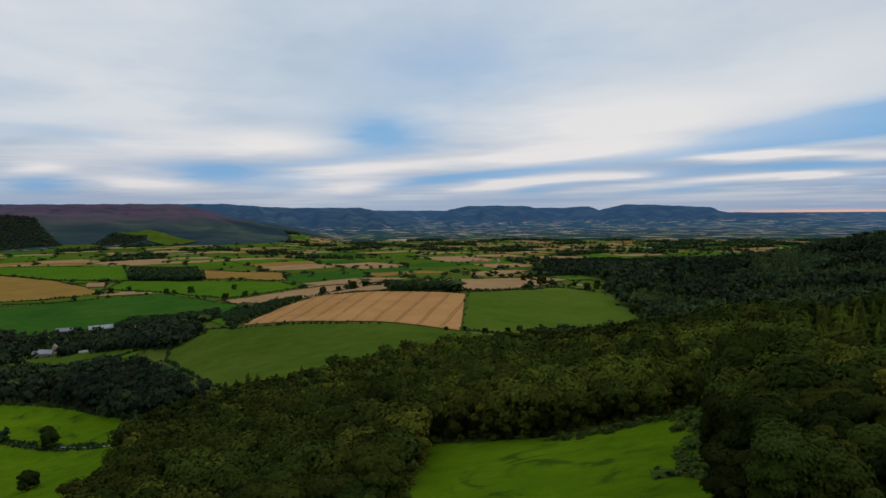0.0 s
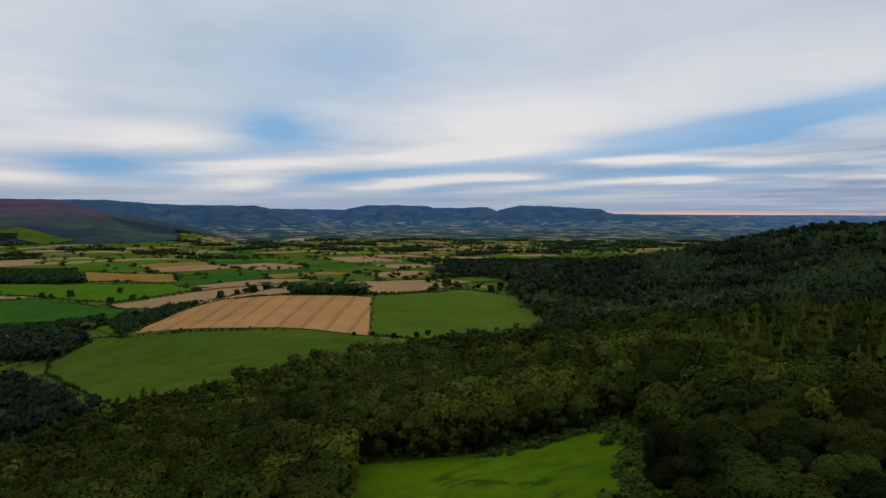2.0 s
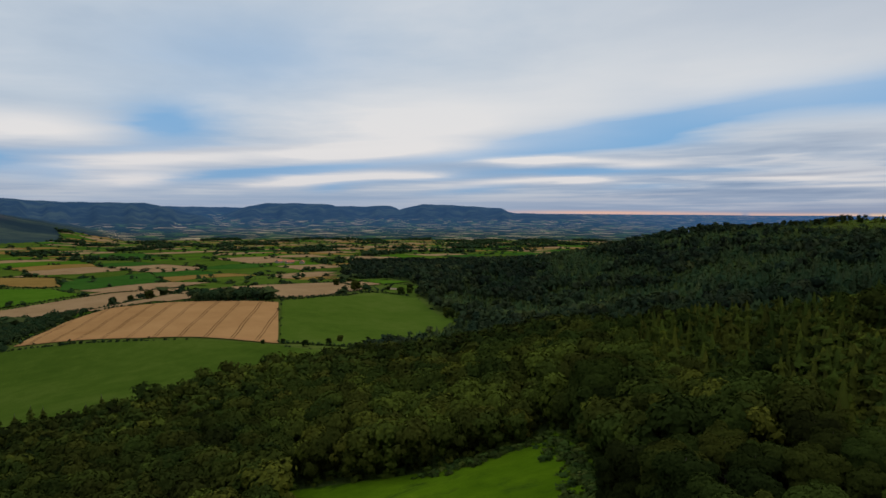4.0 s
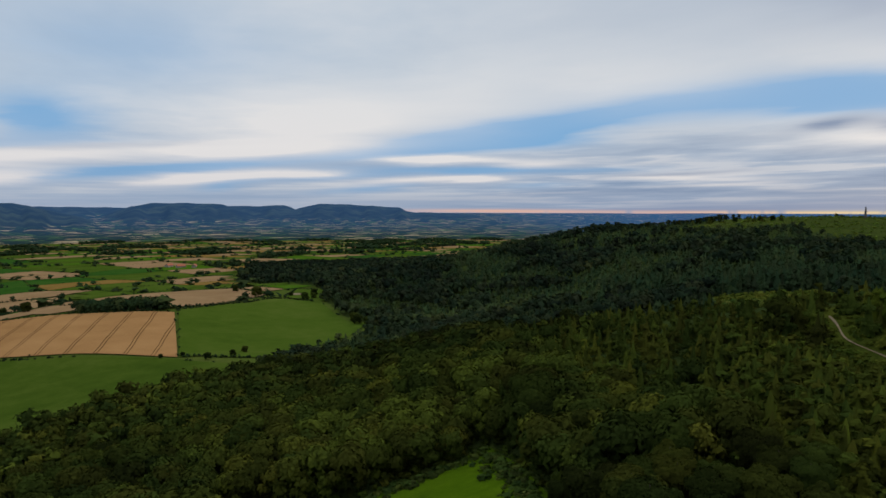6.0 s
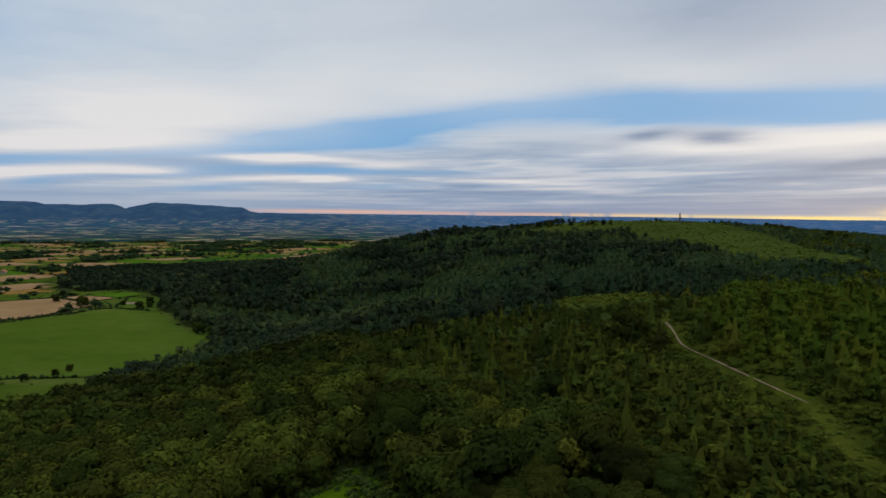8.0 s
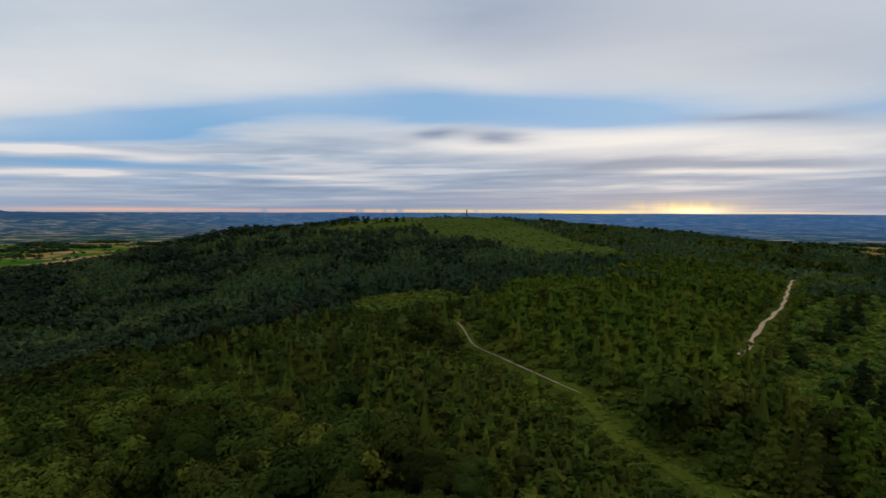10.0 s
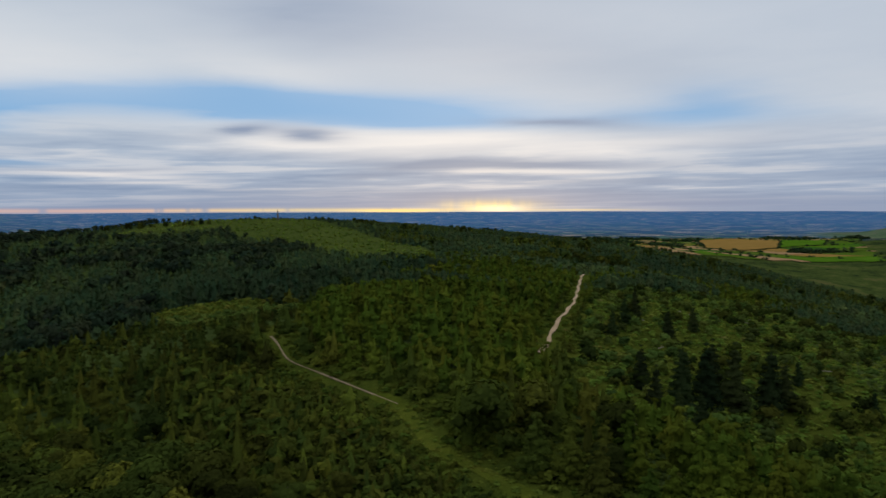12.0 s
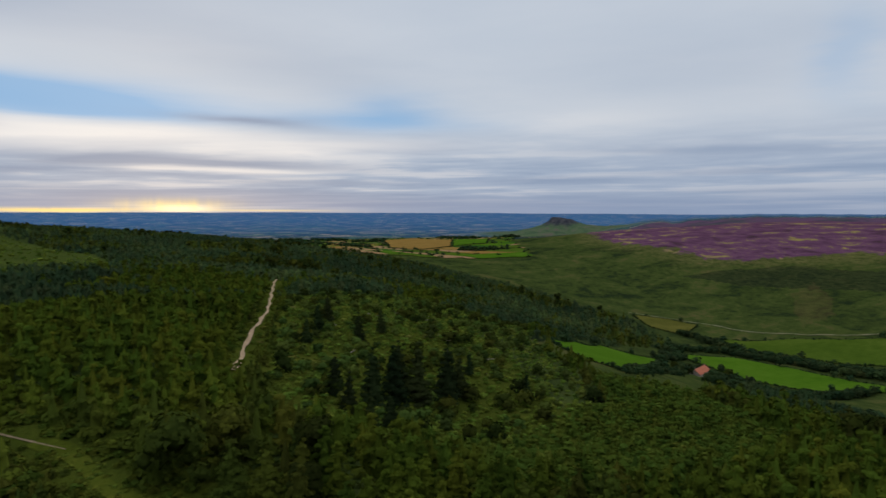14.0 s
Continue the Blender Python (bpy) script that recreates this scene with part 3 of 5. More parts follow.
HEATHER_EDGE = [(200, -900), (842, -815), (978, -760), (1053, -695), (1300, -702), (1611, -705), (2100, -860), (2600, -1050)]
MOOR_EDGE = [(200, -640), (560, -600), (760, -585), (1000, -560), (1300, -640), (1900, -740), (2300, -860), (2600, -1000)]
YARDS = [[(-302, 612), 24], [(-312, 742), 20], [(-240, 650), 13], [(497, -290), 12]]


def wooded(x, y):
    w = inside(WOOD, x, y) | inside(VILLAGE_WOOD, x, y) | inside(CHURCH_TREES, x, y) | inside(DALE_WOOD, x, y)
    for open_land in (MEADOW, CLEARING, YOUNG, GLADE, GLADE_SCRUB, HEATH):
        w &= ~inside(open_land, x, y)
    for (cx, cy), reach in YARDS:
        w &= np.hypot(x - cx, y - cy) > reach
    return w & (near_line(PATH_LINE, x, y) > 3.5) & (near_line(TRACK, x, y) > 3.0)


def true_reach(r):
    """How far a distant place really lies: the plain is drawn in towards the horizon."""
    return r + (np.maximum(r - 1500, 0) / 900) ** 2 * 1300


# ---- the ground, one sheet to the horizon ----
def link_mesh(name, verts, faces, mats, index=None, shade=True):
    """A mesh object from arrays: faces is n x 3 or n x 4."""
    me = bpy.data.meshes.new(name)
    verts, faces = np.asarray(verts, np.float32), np.asarray(faces, np.int32)
    k = faces.shape[1]
    me.vertices.add(len(verts))
    me.vertices.foreach_set("co", verts.ravel())
    me.loops.add(faces.size)
    me.loops.foreach_set("vertex_index", faces.ravel())
    me.polygons.add(len(faces))
    me.polygons.foreach_set("loop_start", np.arange(0, faces.size, k, dtype=np.int32))
    for m in mats:
        me.materials.append(m)
    if index is not None:
        me.polygons.foreach_set("material_index", np.asarray(index, np.int32))
    me.polygons.foreach_set("use_smooth", np.full(len(faces), shade))
    me.update(calc_edges=True)
    return new(name, me)


def sheet_between(radii, bearings):
    rr, bb = np.meshgrid(radii, np.radians(bearings), indexing="ij")
    x, y = HUB[0] + rr * np.sin(bb), HUB[1] + rr * np.cos(bb)
    z = ground(x, y)
    n, m = rr.shape
    i, j = np.meshgrid(np.arange(n - 1), np.arange(m), indexing="ij")
    k = (j + 1) % m
    faces = np.stack([i * m + j, (i + 1) * m + j, (i + 1) * m + k, i * m + k], -1).reshape(-1, 4)[:, ::-1]
    return np.stack([x, y, z], -1).reshape(-1, 3), faces


def add_value(me, name, values):
    a = me.attributes.new(name, "FLOAT", "POINT")
    a.data.foreach_set("value", np.asarray(values, np.float32))


BEARINGS = np.r_[np.arange(-50, 108, 0.3), np.arange(108, 118, 0.1), np.arange(118, 150, 0.3), np.arange(150, 310, 2.0)]
NEAR_RINGS = np.r_[0.5, np.arange(8, 700, 5.0), np.arange(700, 1500, 12), np.arange(1500, 2101, 22)]
FAR_RINGS = np.r_[NEAR_RINGS[-1], np.arange(NEAR_RINGS[-1] + 24, 2950, 24.0), np.arange(2950, 3300, 14.0), np.arange(3300, 4890, 24.0), 4895]


def ground_material():
    m, gr, shader = begin("open_ground", 0.95, 0.0)
    p = place(gr)
    drift, lumps, tuft = gr.noise(p, 0.012, 6, 0.62, 0.6), gr.noise(p, 0.11, 5, 0.62, 0.5), gr.noise(p, 1.2, 5, 0.7)
    v = gr.math("ADD", gr.math("MULTIPLY", drift, 0.4), gr.math("ADD", gr.math("MULTIPLY", lumps, 0.35), gr.math("MULTIPLY", tuft, 0.25)))
    floor = gr.ramp(v, [(0.35, (0.016, 0.024, 0.007)), (0.65, (0.040, 0.056, 0.013))])
    turf = gr.ramp(v, [(0.34, (0.038, 0.054, 0.010)), (0.50, (0.056, 0.078, 0.013)), (0.66, (0.088, 0.100, 0.020))])
    runs = gr.noise(gr.vmath("MULTIPLY", p, (0.6, 1.0, 1.0)), 0.045, 7, 0.70, 0.8)
    fern_mix = gr.math("ADD", gr.math("MULTIPLY", v, 0.5), gr.math("MULTIPLY", runs, 0.5))
    fern = gr.ramp(fern_mix, [(0.36, (0.016, 0.022, 0.005)), (0.46, (0.032, 0.042, 0.006)), (0.54, (0.048, 0.058, 0.008)), (0.61, (0.072, 0.068, 0.012)), (0.68, (0.10, 0.068, 0.024))])
    ling = gr.ramp(gr.noise(gr.vmath("MULTIPLY", p, (0.35, 1.0, 1.0)), 0.034, 7, 0.74, 0.4), [(0.34, (0.040, 0.022, 0.028)), (0.45, (0.072, 0.032, 0.056)), (0.53, (0.100, 0.044, 0.078)), (0.565, (0.10, 0.058, 0.055)), (0.605, (0.19, 0.145, 0.05))])
    col = gr.mix(attribute(gr, "turf").outputs["Fac"], floor, turf)
    col = gr.mix(attribute(gr, "fern").outputs["Fac"], col, fern)
    crumbs = gr.noise(gr.vmath("MULTIPLY", p, (0.5, 1.0, 1.0)), 0.16, 6, 0.72, 0.8)
    flank = gr.math("ADD", gr.math("MULTIPLY", gr.noise(p, 0.012, 6, 0.66, 0.9), 0.45), gr.math("ADD", gr.math("MULTIPLY", runs, 0.3), gr.math("MULTIPLY", crumbs, 0.25)))
    slope = gr.ramp(flank, [(0.41, (0.012, 0.019, 0.008)), (0.47, (0.026, 0.037, 0.010)), (0.53, (0.039, 0.053, 0.013)), (0.59, (0.062, 0.058, 0.019)), (0.66, (0.095, 0.066, 0.028))])
    ragged = gr.math("MULTIPLY", gr.math("SUBTRACT", gr.noise(p, 0.03, 6, 0.68, 0.6), 0.5), 1.6)
    thick = gr.span(gr.math("ADD", attribute(gr, "bracken").outputs["Fac"], ragged), 0.35, 0.75, 0.0, 0.8)
    slope = gr.mix(thick, slope, gr.ramp(crumbs, [(0.40, (0.010, 0.014, 0.007)), (0.60, (0.026, 0.032, 0.013))]))
    slope = gr.mix(gr.span(gr.math("ADD", attribute(gr, "rust").outputs["Fac"], ragged), 0.5, 1.2, 0.0, 0.28), slope, (0.085, 0.058, 0.024))
    # bleached grass just under the heather
    rim = attribute(gr, "ling").outputs["Fac"]
    slope = gr.mix(gr.math("MULTIPLY", gr.span(gr.math("ADD", rim, gr.math("MULTIPLY", ragged, 0.4)), 0.02, 0.42), 0.6), slope, gr.ramp(crumbs, [(0.42, (0.040, 0.048, 0.014)), (0.58, (0.115, 0.100, 0.034))]))
    col = gr.mix(attribute(gr, "moor").outputs["Fac"], col, slope)
    edge = gr.math("ADD", attribute(gr, "ling").outputs["Fac"], gr.math("MULTIPLY", gr.math("SUBTRACT", gr.noise(p, 0.018, 5, 0.6, 0.8), 0.5), 0.9))
    col = gr.mix(gr.span(edge, 0.46, 0.56), col, ling)
    gr.plug(shader.inputs["Base Color"], col)
    bumped(gr, shader, gr.math("ADD", gr.math("MULTIPLY", lumps, 3.0), tuft), 0.5)
    return m


verts, faces = sheet_between(NEAR_RINGS, BEARINGS)
land = tagged(link_mesh("ground", verts, faces, [ground_material()]), "rolling ground of turf, bracken and woodland floor", "ground", kind="structure")
gx, gy = verts[:, 0], verts[:, 1]
gr_r, gr_b = polar(gx, gy)
is_wood = wooded(gx, gy)
moor_line = np.interp(gx, [p[0] for p in MOOR_EDGE], [p[1] for p in MOOR_EDGE])
heather_line = np.interp(gx, [p[0] for p in HEATHER_EDGE], [p[1] for p in HEATHER_EDGE])
moor = np.maximum(smooth(0, 60, moor_line + 110 - gy) * (gr_r > 450) * (gx > 0), 1.0 * ((gx > 190) & (gy < -40) & (gr_b > 94)))
left_moor = (gr_b < -8) & (gr_b > -90) & (gr_r > 1650) & (verts[:, 2] > DALE + 12)
by_way = (near_line(PATH_LINE, gx, gy) < 14) | (near_line(TRACK, gx, gy) < 10)
add_value(land.data, "turf", np.where(inside(HEATH, gx, gy), 0.3, np.where(is_wood | left_moor | (inside(WOOD, gx, gy) & (near_line(PATH_LINE, gx, gy) < 12)) | (near_line(TRACK, gx, gy) < 8), 0.0, 1.0)))
open_fern = inside(CLEARING, gx, gy) | inside(HEATH, gx, gy) | inside(YOUNG, gx, gy) | inside(GLADE, gx, gy) | inside(GLADE_SCRUB, gx, gy) | inside(YOUNG_PINES, gx, gy)
add_value(land.data, "fern", np.where(inside(HEATH, gx, gy), 0.2, np.where(open_fern | by_way, 1.0, np.where(left_moor, 0.25, 0.0))))
ling = smooth(-110, 110, heather_line - gy) * (gr_r > 500) * (gx > 0)
add_value(land.data, "moor", moor)
add_value(land.data, "bracken", inside(DARK_BRACKEN, gx, gy))
add_value(land.data, "rust", inside(RUSTY, gx, gy))
add_value(land.data, "ling", ling)


def far_material():
    """Distant land, painted blue with distance haze: woods, hedged fields, moor sides."""
    m, gr, shader = begin("distant_land", 1.0, 0.0)
    lay = attribute(gr, "lay").outputs["Vector"]
    reach = attribute(gr, "reach").outputs["Fac"]
    cells = gr.node("ShaderNodeTexVoronoi")
    cells.inputs["Scale"].default_value = 1 / 150
    stretched = gr.node("ShaderNodeMapping")
    stretched.inputs["Scale"].default_value = (1, 0.7, 1)
    stretched.inputs["Rotation"].default_value = (0, 0, 0.5)
    gr.plug(stretched.inputs["Vector"], lay)
    gr.plug(cells.inputs["Vector"], stretched.outputs[0])
    pick = gr.node("ShaderNodeSeparateColor")
    gr.plug(pick.inputs[0], cells.outputs["Color"])
    crop = gr.ramp(pick.outputs[0], [(0.0, (0.016, 0.028, 0.018)), (0.34, (0.036, 0.070, 0.018)), (0.54, (0.062, 0.115, 0.020)),
                                     (0.66, (0.22, 0.165, 0.085)), (0.84, (0.36, 0.27, 0.15)), (0.92, (0.022, 0.036, 0.020))], "CONSTANT")
    wood = gr.math("MAXIMUM", gr.span(gr.noise(lay, 0.0026, 6, 0.70, 0.4), 0.50, 0.53), gr.span(gr.noise(lay, 0.011, 4, 0.65, 0.6), 0.555, 0.585))
    flat_land = gr.mix(wood, crop, (0.012, 0.022, 0.017))
    moor_side = gr.ramp(gr.noise(lay, 0.0016, 6, 0.62, 0.6), [(0.40, (0.012, 0.019, 0.015)), (0.52, (0.022, 0.031, 0.020)), (0.64, (0.044, 0.056, 0.028))])
    col = gr.mix(attribute(gr, "upland").outputs["Fac"], flat_land, moor_side)
    bloom = gr.math("MULTIPLY", attribute(gr, "ling").outputs["Fac"], gr.span(gr.noise(lay, 0.006, 6, 0.7, 0.8), 0.42, 0.56, 0.35, 1.0))
    col = gr.mix(bloom, col, (0.085, 0.040, 0.060))
    peak = gr.ramp(gr.noise(place(gr), 0.02, 6, 0.7, 0.5), [(0.38, (0.035, 0.055, 0.022)), (0.52, (0.060, 0.085, 0.030)), (0.62, (0.085, 0.072, 0.045))])
    rock = gr.ramp(gr.noise(place(gr), 0.05, 5, 0.7), [(0.38, (0.022, 0.019, 0.017)), (0.65, (0.060, 0.052, 0.042))])
    col = gr.mix(attribute(gr, "peak").outputs["Fac"], col, peak)
    col = gr.mix(attribute(gr, "crag").outputs["Fac"], col, rock)
    # haze mixed into the base colour by its stored amount
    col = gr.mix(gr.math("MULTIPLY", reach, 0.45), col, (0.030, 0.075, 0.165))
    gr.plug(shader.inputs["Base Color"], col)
    # air light over the far backdrop, as a blue glow of the land itself
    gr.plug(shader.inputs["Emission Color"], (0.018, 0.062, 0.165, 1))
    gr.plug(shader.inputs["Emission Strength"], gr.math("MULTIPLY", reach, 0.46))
    return m


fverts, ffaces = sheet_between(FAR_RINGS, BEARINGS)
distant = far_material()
backdrop = tagged(link_mesh("backdrop", fverts, ffaces, [distant]), "distant hedged plain and flat-topped moors, painted blue with haze", "distance", kind="structure")
fr, fb = polar(fverts[:, 0], fverts[:, 1])
k = true_reach(fr) / fr
lay = backdrop.data.attributes.new("lay", "FLOAT_VECTOR", "POINT")
lay.data.foreach_set("vector", np.stack([fverts[:, 0] * k, fverts[:, 1] * k, np.zeros(len(k))], -1).astype(np.float32).ravel())
base_z = DALE + 2 + (312 - DALE) * np.clip((fr - 2300) / 2600, 0, 1) ** 2.2
fx, fy, fz = fverts.T
cone = topping(fx, fy)
upland = np.maximum(smooth(7, 20, fz - base_z) * (fb < 45), (fb < -10) * (fr < 3000) * smooth(12, 30, fz - DALE))
add_value(backdrop.data, "upland", np.maximum(upland, smooth(250, 262, fz) * (fr < 2700)))
add_value(backdrop.data, "peak", smooth(1, 5, cone))
add_value(backdrop.data, "crag", smooth(44, 58, cone + 5 * rough(fx, fy, 18)))
far_heather = np.interp(fx, [p[0] for p in HEATHER_EDGE], [p[1] for p in HEATHER_EDGE])
add_value(backdrop.data, "ling", np.maximum(0.8 * smooth(285, 335, fz) * (fb < -12) * (fb > -90) * (fr < 3000), smooth(-60, 60, far_heather - fy) * (fx > 0) * (fr < 2700) * (fb > 95)))
# amount of blue haze painted on each point, mostly growing with distance
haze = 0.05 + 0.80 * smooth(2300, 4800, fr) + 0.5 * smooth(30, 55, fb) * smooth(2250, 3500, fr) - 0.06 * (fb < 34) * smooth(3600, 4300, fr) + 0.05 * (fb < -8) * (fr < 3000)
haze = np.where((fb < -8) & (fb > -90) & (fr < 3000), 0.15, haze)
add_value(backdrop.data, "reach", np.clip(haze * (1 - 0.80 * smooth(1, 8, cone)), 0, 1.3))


# ---- fields laid over the ground ----
def drape(name, outline, mat, lift=0.35, step=7.0, label="", category="field"):
    """A piece of land with a clean outline, cut into a grid so that it follows the ground."""
    bm = bmesh.new()
    bm.faces.new([bm.verts.new((px, py, 0)) for px, py in outline])
    for axis in (0, 1):
        low, top = min(p[axis] for p in outline), max(p[axis] for p in outline)
        normal = Vector((1, 0, 0)) if axis == 0 else Vector((0, 1, 0))
        for cut in np.arange(low + step, top, step):
            bmesh.ops.bisect_plane(bm, geom=bm.verts[:] + bm.edges[:] + bm.faces[:], plane_co=normal * float(cut), plane_no=normal)
    co = np.array([v.co[:2] for v in bm.verts])
    z = ground(co[:, 0], co[:, 1]) + lift
    for v, h in zip(bm.verts, z):
        v.co.z = h
    for f in bm.faces:
        f.smooth = True
        if f.normal.z < 0:
            f.normal_flip()
    me = bpy.data.meshes.new(name)
    bm.to_mesh(me)
    bm.free()
    me.materials.append(mat)
    return tagged(new(name, me), label, category, kind="structure")


def ribbon(name, line, width, mat, label, lift=0.12, wander=0.3):
    """A track or wall top along a broken line."""
    pts = []
    for (ax, ay), (bx, by) in zip(line, line[1:]):
        n = max(2, int(math.hypot(bx - ax, by - ay) / 2.5))
        pts += [(ax + (bx - ax) * i / n, ay + (by - ay) * i / n) for i in range(n)]
    pts = np.array(pts + [line[-1]])
    for _ in range(6):
        pts[1:-1] = (pts[:-2] + 2 * pts[1:-1] + pts[2:]) / 4
    way = np.gradient(pts, axis=0)
    way /= np.linalg.norm(way, axis=1, keepdims=True)
    side = np.stack([-way[:, 1], way[:, 0]], -1)
    i = np.arange(len(pts))
    wide = width * (1 + 0.25 * np.sin(i * 0.9) + 0.2 * np.sin(i * 0.37 + 1))[:, None] / 2
    shift = side * wander * np.sin(i * 0.5)[:, None]
    cols = [pts + shift + side * wide * f for f in (-1, 0, 1)]
    v = np.concatenate([np.c_[c, ground(c[:, 0], c[:, 1]) + lift + (0.05 if k == 1 else 0)] for k, c in enumerate(cols)])
    n = len(pts)
    f = [(k * n + j, (k + 1) * n + j, (k + 1) * n + j + 1, k * n + j + 1) for k in (0, 1) for j in range(n - 1)]
    return tagged(link_mesh(name, v, np.array(f)[:, ::-1], [mat]), label, "track", kind="structure")


FIELDS = [
    ("ripe_corn_field", [(-109, 506), (-90, 560), (-62, 590), (-3, 571), (59, 562), (45, 434)], corn, "ripe golden corn field with dark wheel tracks"),
    ("round_pasture", [(46, 434), (63, 572), (97, 594), (152, 629), (186, 606), (182, 560), (180, 527), (192, 505), (162, 468), (134, 448), (108, 426), (87, 414), (58, 434)], turf_dull, "mown green pasture on a gentle slope"),
    ("lower_pasture", [(-144, 450), (-172, 559), (-112, 498), (45, 429), (52, 419), (72, 395), (40, 345), (-8, 330), (-50, 335), (-84, 362)], turf_olive, "dull olive-green pasture below the corn"),
    ("knoll_pasture", [(162, 634), (191, 692), (212, 660), (200, 618), (184, 600)], turf_dull, "small rough knoll pasture"),
    ("stubble_field", [(-16, 640), (-14, 760), (74, 800), (129, 760), (150, 650), (100, 600), (58, 580)], corn_pale, "pale stubble field behind the copse"),
    ("stubble_field", [(-233, 903), (-175, 928), (-117, 947), (-20, 985), (-30, 800), (-70, 640), (-99, 620), (-154, 800), (-199, 845)], corn_pale, "long pale stubble field"),
    ("wide_pasture", [(-508, 886), (-400, 945), (-329, 979), (-191, 839), (-178, 700), (-205, 745), (-317, 765), (-406, 714), (-520, 800)], turf_deep, "wide deep-green pasture"),
    ("tan_field", [(-724, 1251), (-558, 1120), (-416, 985), (-523, 916), (-760, 1050)], corn_gold, "tan stubble field with a hedge"),
    ("far_pasture", [(-900, 1500), (-612, 1500), (-448, 1135), (-560, 1135), (-740, 1270)], turf_bright, "bright green hill pasture"),
    ("far_pasture", [(-440, 1035), (-455, 1130), (-340, 1120), (-190, 1060), (-135, 966), (-180, 945), (-235, 918), (-329, 990)], turf_bright, "bright green pasture with hedges"),
    ("gold_field", [(-393, 1347), (-220, 1246), (-183, 1085), (-330, 1150)], corn_gold, "golden stubble field"),
    ("dale_meadow", [(-226, 413), (-174, 385), (-126, 352), (-118, 318), (-147, 330), (-192, 352), (-300, 400)], turf_meadow, "bright green meadow by the dale wood"),
    ("dale_meadow", [(-194, 350), (-149, 326), (-116, 310), (-60, 190), (-66, 150), (-200, 150), (-330, 300), (-300, 380)], turf_meadow, "bright green meadow in the dale"),
    ("churchyard", [(-296, 560), (-330, 600), (-280, 606), (-225, 580), (-180, 530), (-200, 500), (-240, 510)], turf_olive, "grassy churchyard among trees"),
    ("moor_foot_pasture", [(-946, 2240), (-864, 2300), (-671, 2206), (-730, 2120), (-826, 2190), (-846, 2246)], turf_olive, "pale rough pasture at the foot of the moor"),
    ("moor_foot_pasture", [(-1010, 2050), (-950, 2072), (-918, 2064), (-905, 1990), (-1030, 1990)], turf_olive, "pale rough pasture above a dark wood"),
    ("valley_field", [(330, -86), (388, -121), (470, -168), (549, -219), (573, -288), (540, -282), (440, -218), (353, -166), (266, -99), (279, -89), (297, -85)], turf_bright, "bright green valley field"),
    ("valley_field", [(640, -338), (628, -411), (545, -434), (466, -443), (448, -425), (490, -371), (517, -351), (606, -345)], turf_bright, "bright green valley field with hedges"),
    ("valley_field", [(380, -232), (443, -282), (425, -292), (360, -250)], turf_bright, "small green paddock by the cottage"),
    ("valley_head_field", [(2350, -226), (2442, -343), (2116, -423), (1866, -361), (1782, -228), (1897, -195)], corn_gold, "golden stubble field at the valley head"),
    ("valley_head_field", [(2143, -432), (2080, -537), (1909, -482), (1890, -378)], turf_bright, "bright green field at the valley head"),
    ("rough_pasture", [(862, -412), (826, -449), (784, -468), (739, -420), (785, -400)], turf_straw, "yellowing rough pasture under the moor"),
    ("valley_pasture", [(712, -450), (657, -512), (581, -562), (480, -590), (460, -520), (521, -495), (562, -477), (668, -440)], turf_olive, "green pasture below the moor lane"),
]
for field_name, outline, mat, text in FIELDS:
    reach = math.hypot(outline[0][0], outline[0][1] - 30)
    drape(field_name, outline, mat, 0.3 + reach * 0.0006 + (2.0 if reach > 1950 else 0.0), 6.0 if reach < 700 else 14.0, text)
drape("bare_earth", [(170, 644), (182, 640), (190, 652), (178, 658)], earth, 0.75, 5.0, "bare reddish earth on the knoll")
drape("meadow", MEADOW, turf_meadow, 0.2, 3.0, "bright green meadow in the wood")

ribbon("footpath", PATH_LINE[:5], 0.40, earth, "thin pale footpath through bracken")
ribbon("grass_ride", [(112, 81), *PATH_LINE[4:]], 2.8, turf_ride, "grassy ride that carries the footpath on", 0.10, 0.5)
ribbon("forest_track", TRACK, 1.15, grit, "pale gritty forest track", 0.25)
ribbon("low_track", LOW_TRACK, 0.6, grit, "broken pale track among young trees", 0.2)
ribbon("moor_lane", [(880, -417), (834, -449), (788, -482), (722, -502), (667, -530), (596, -573), (480, -620)], 1.7, lane_dust, "pale lane under the moor", 0.5)

# the patchwork of smaller fields farther out
patch_rng = np.random.default_rng(21)
CROPS = [turf_bright, turf_deep, turf_dull, turf_olive, corn_pale, corn_gold]
CROP_ODDS = [0.12, 0.16, 0.20, 0.12, 0.28, 0.12]
REACH_TABLE = np.linspace(0, 2700, 400)


def to_model(x, y):
    """From true distance to where the drawn-in plain has it."""
    t = np.hypot(x, y)
    r = np.interp(t, true_reach(REACH_TABLE), REACH_TABLE)
    return HUB[0] + x / t * r, HUB[1] + y / t * r


def corner(i, j):
    """Corner of the warped field grid, in true distance."""
    a, b = i * 135.0 + 36 * rough(i * 61.0, j * 83.0, 40) + 24 * rough(i * 9.0, j * 17.0, 33), j * 98.0 + 30 * rough(i * 47.0 + 50, j * 71.0, 40)
    c, s = math.cos(0.42), math.sin(0.42)
    return a * c - b * s, a * s + b * c


outlines = [f[1] for f in FIELDS]


def taken(x, y):
    t = wooded(x, y)
    for o in outlines:
        t |= inside(o, x, y)
    for o in (HEATH, CLEARING, YOUNG, MEADOW):
        t |= inside(o, x, y)
    r, b = polar(x, y)
    z = ground(x, y)
    t |= (y < np.interp(x, [p[0] for p in MOOR_EDGE], [p[1] for p in MOOR_EDGE]) + 170) & (x > 0)
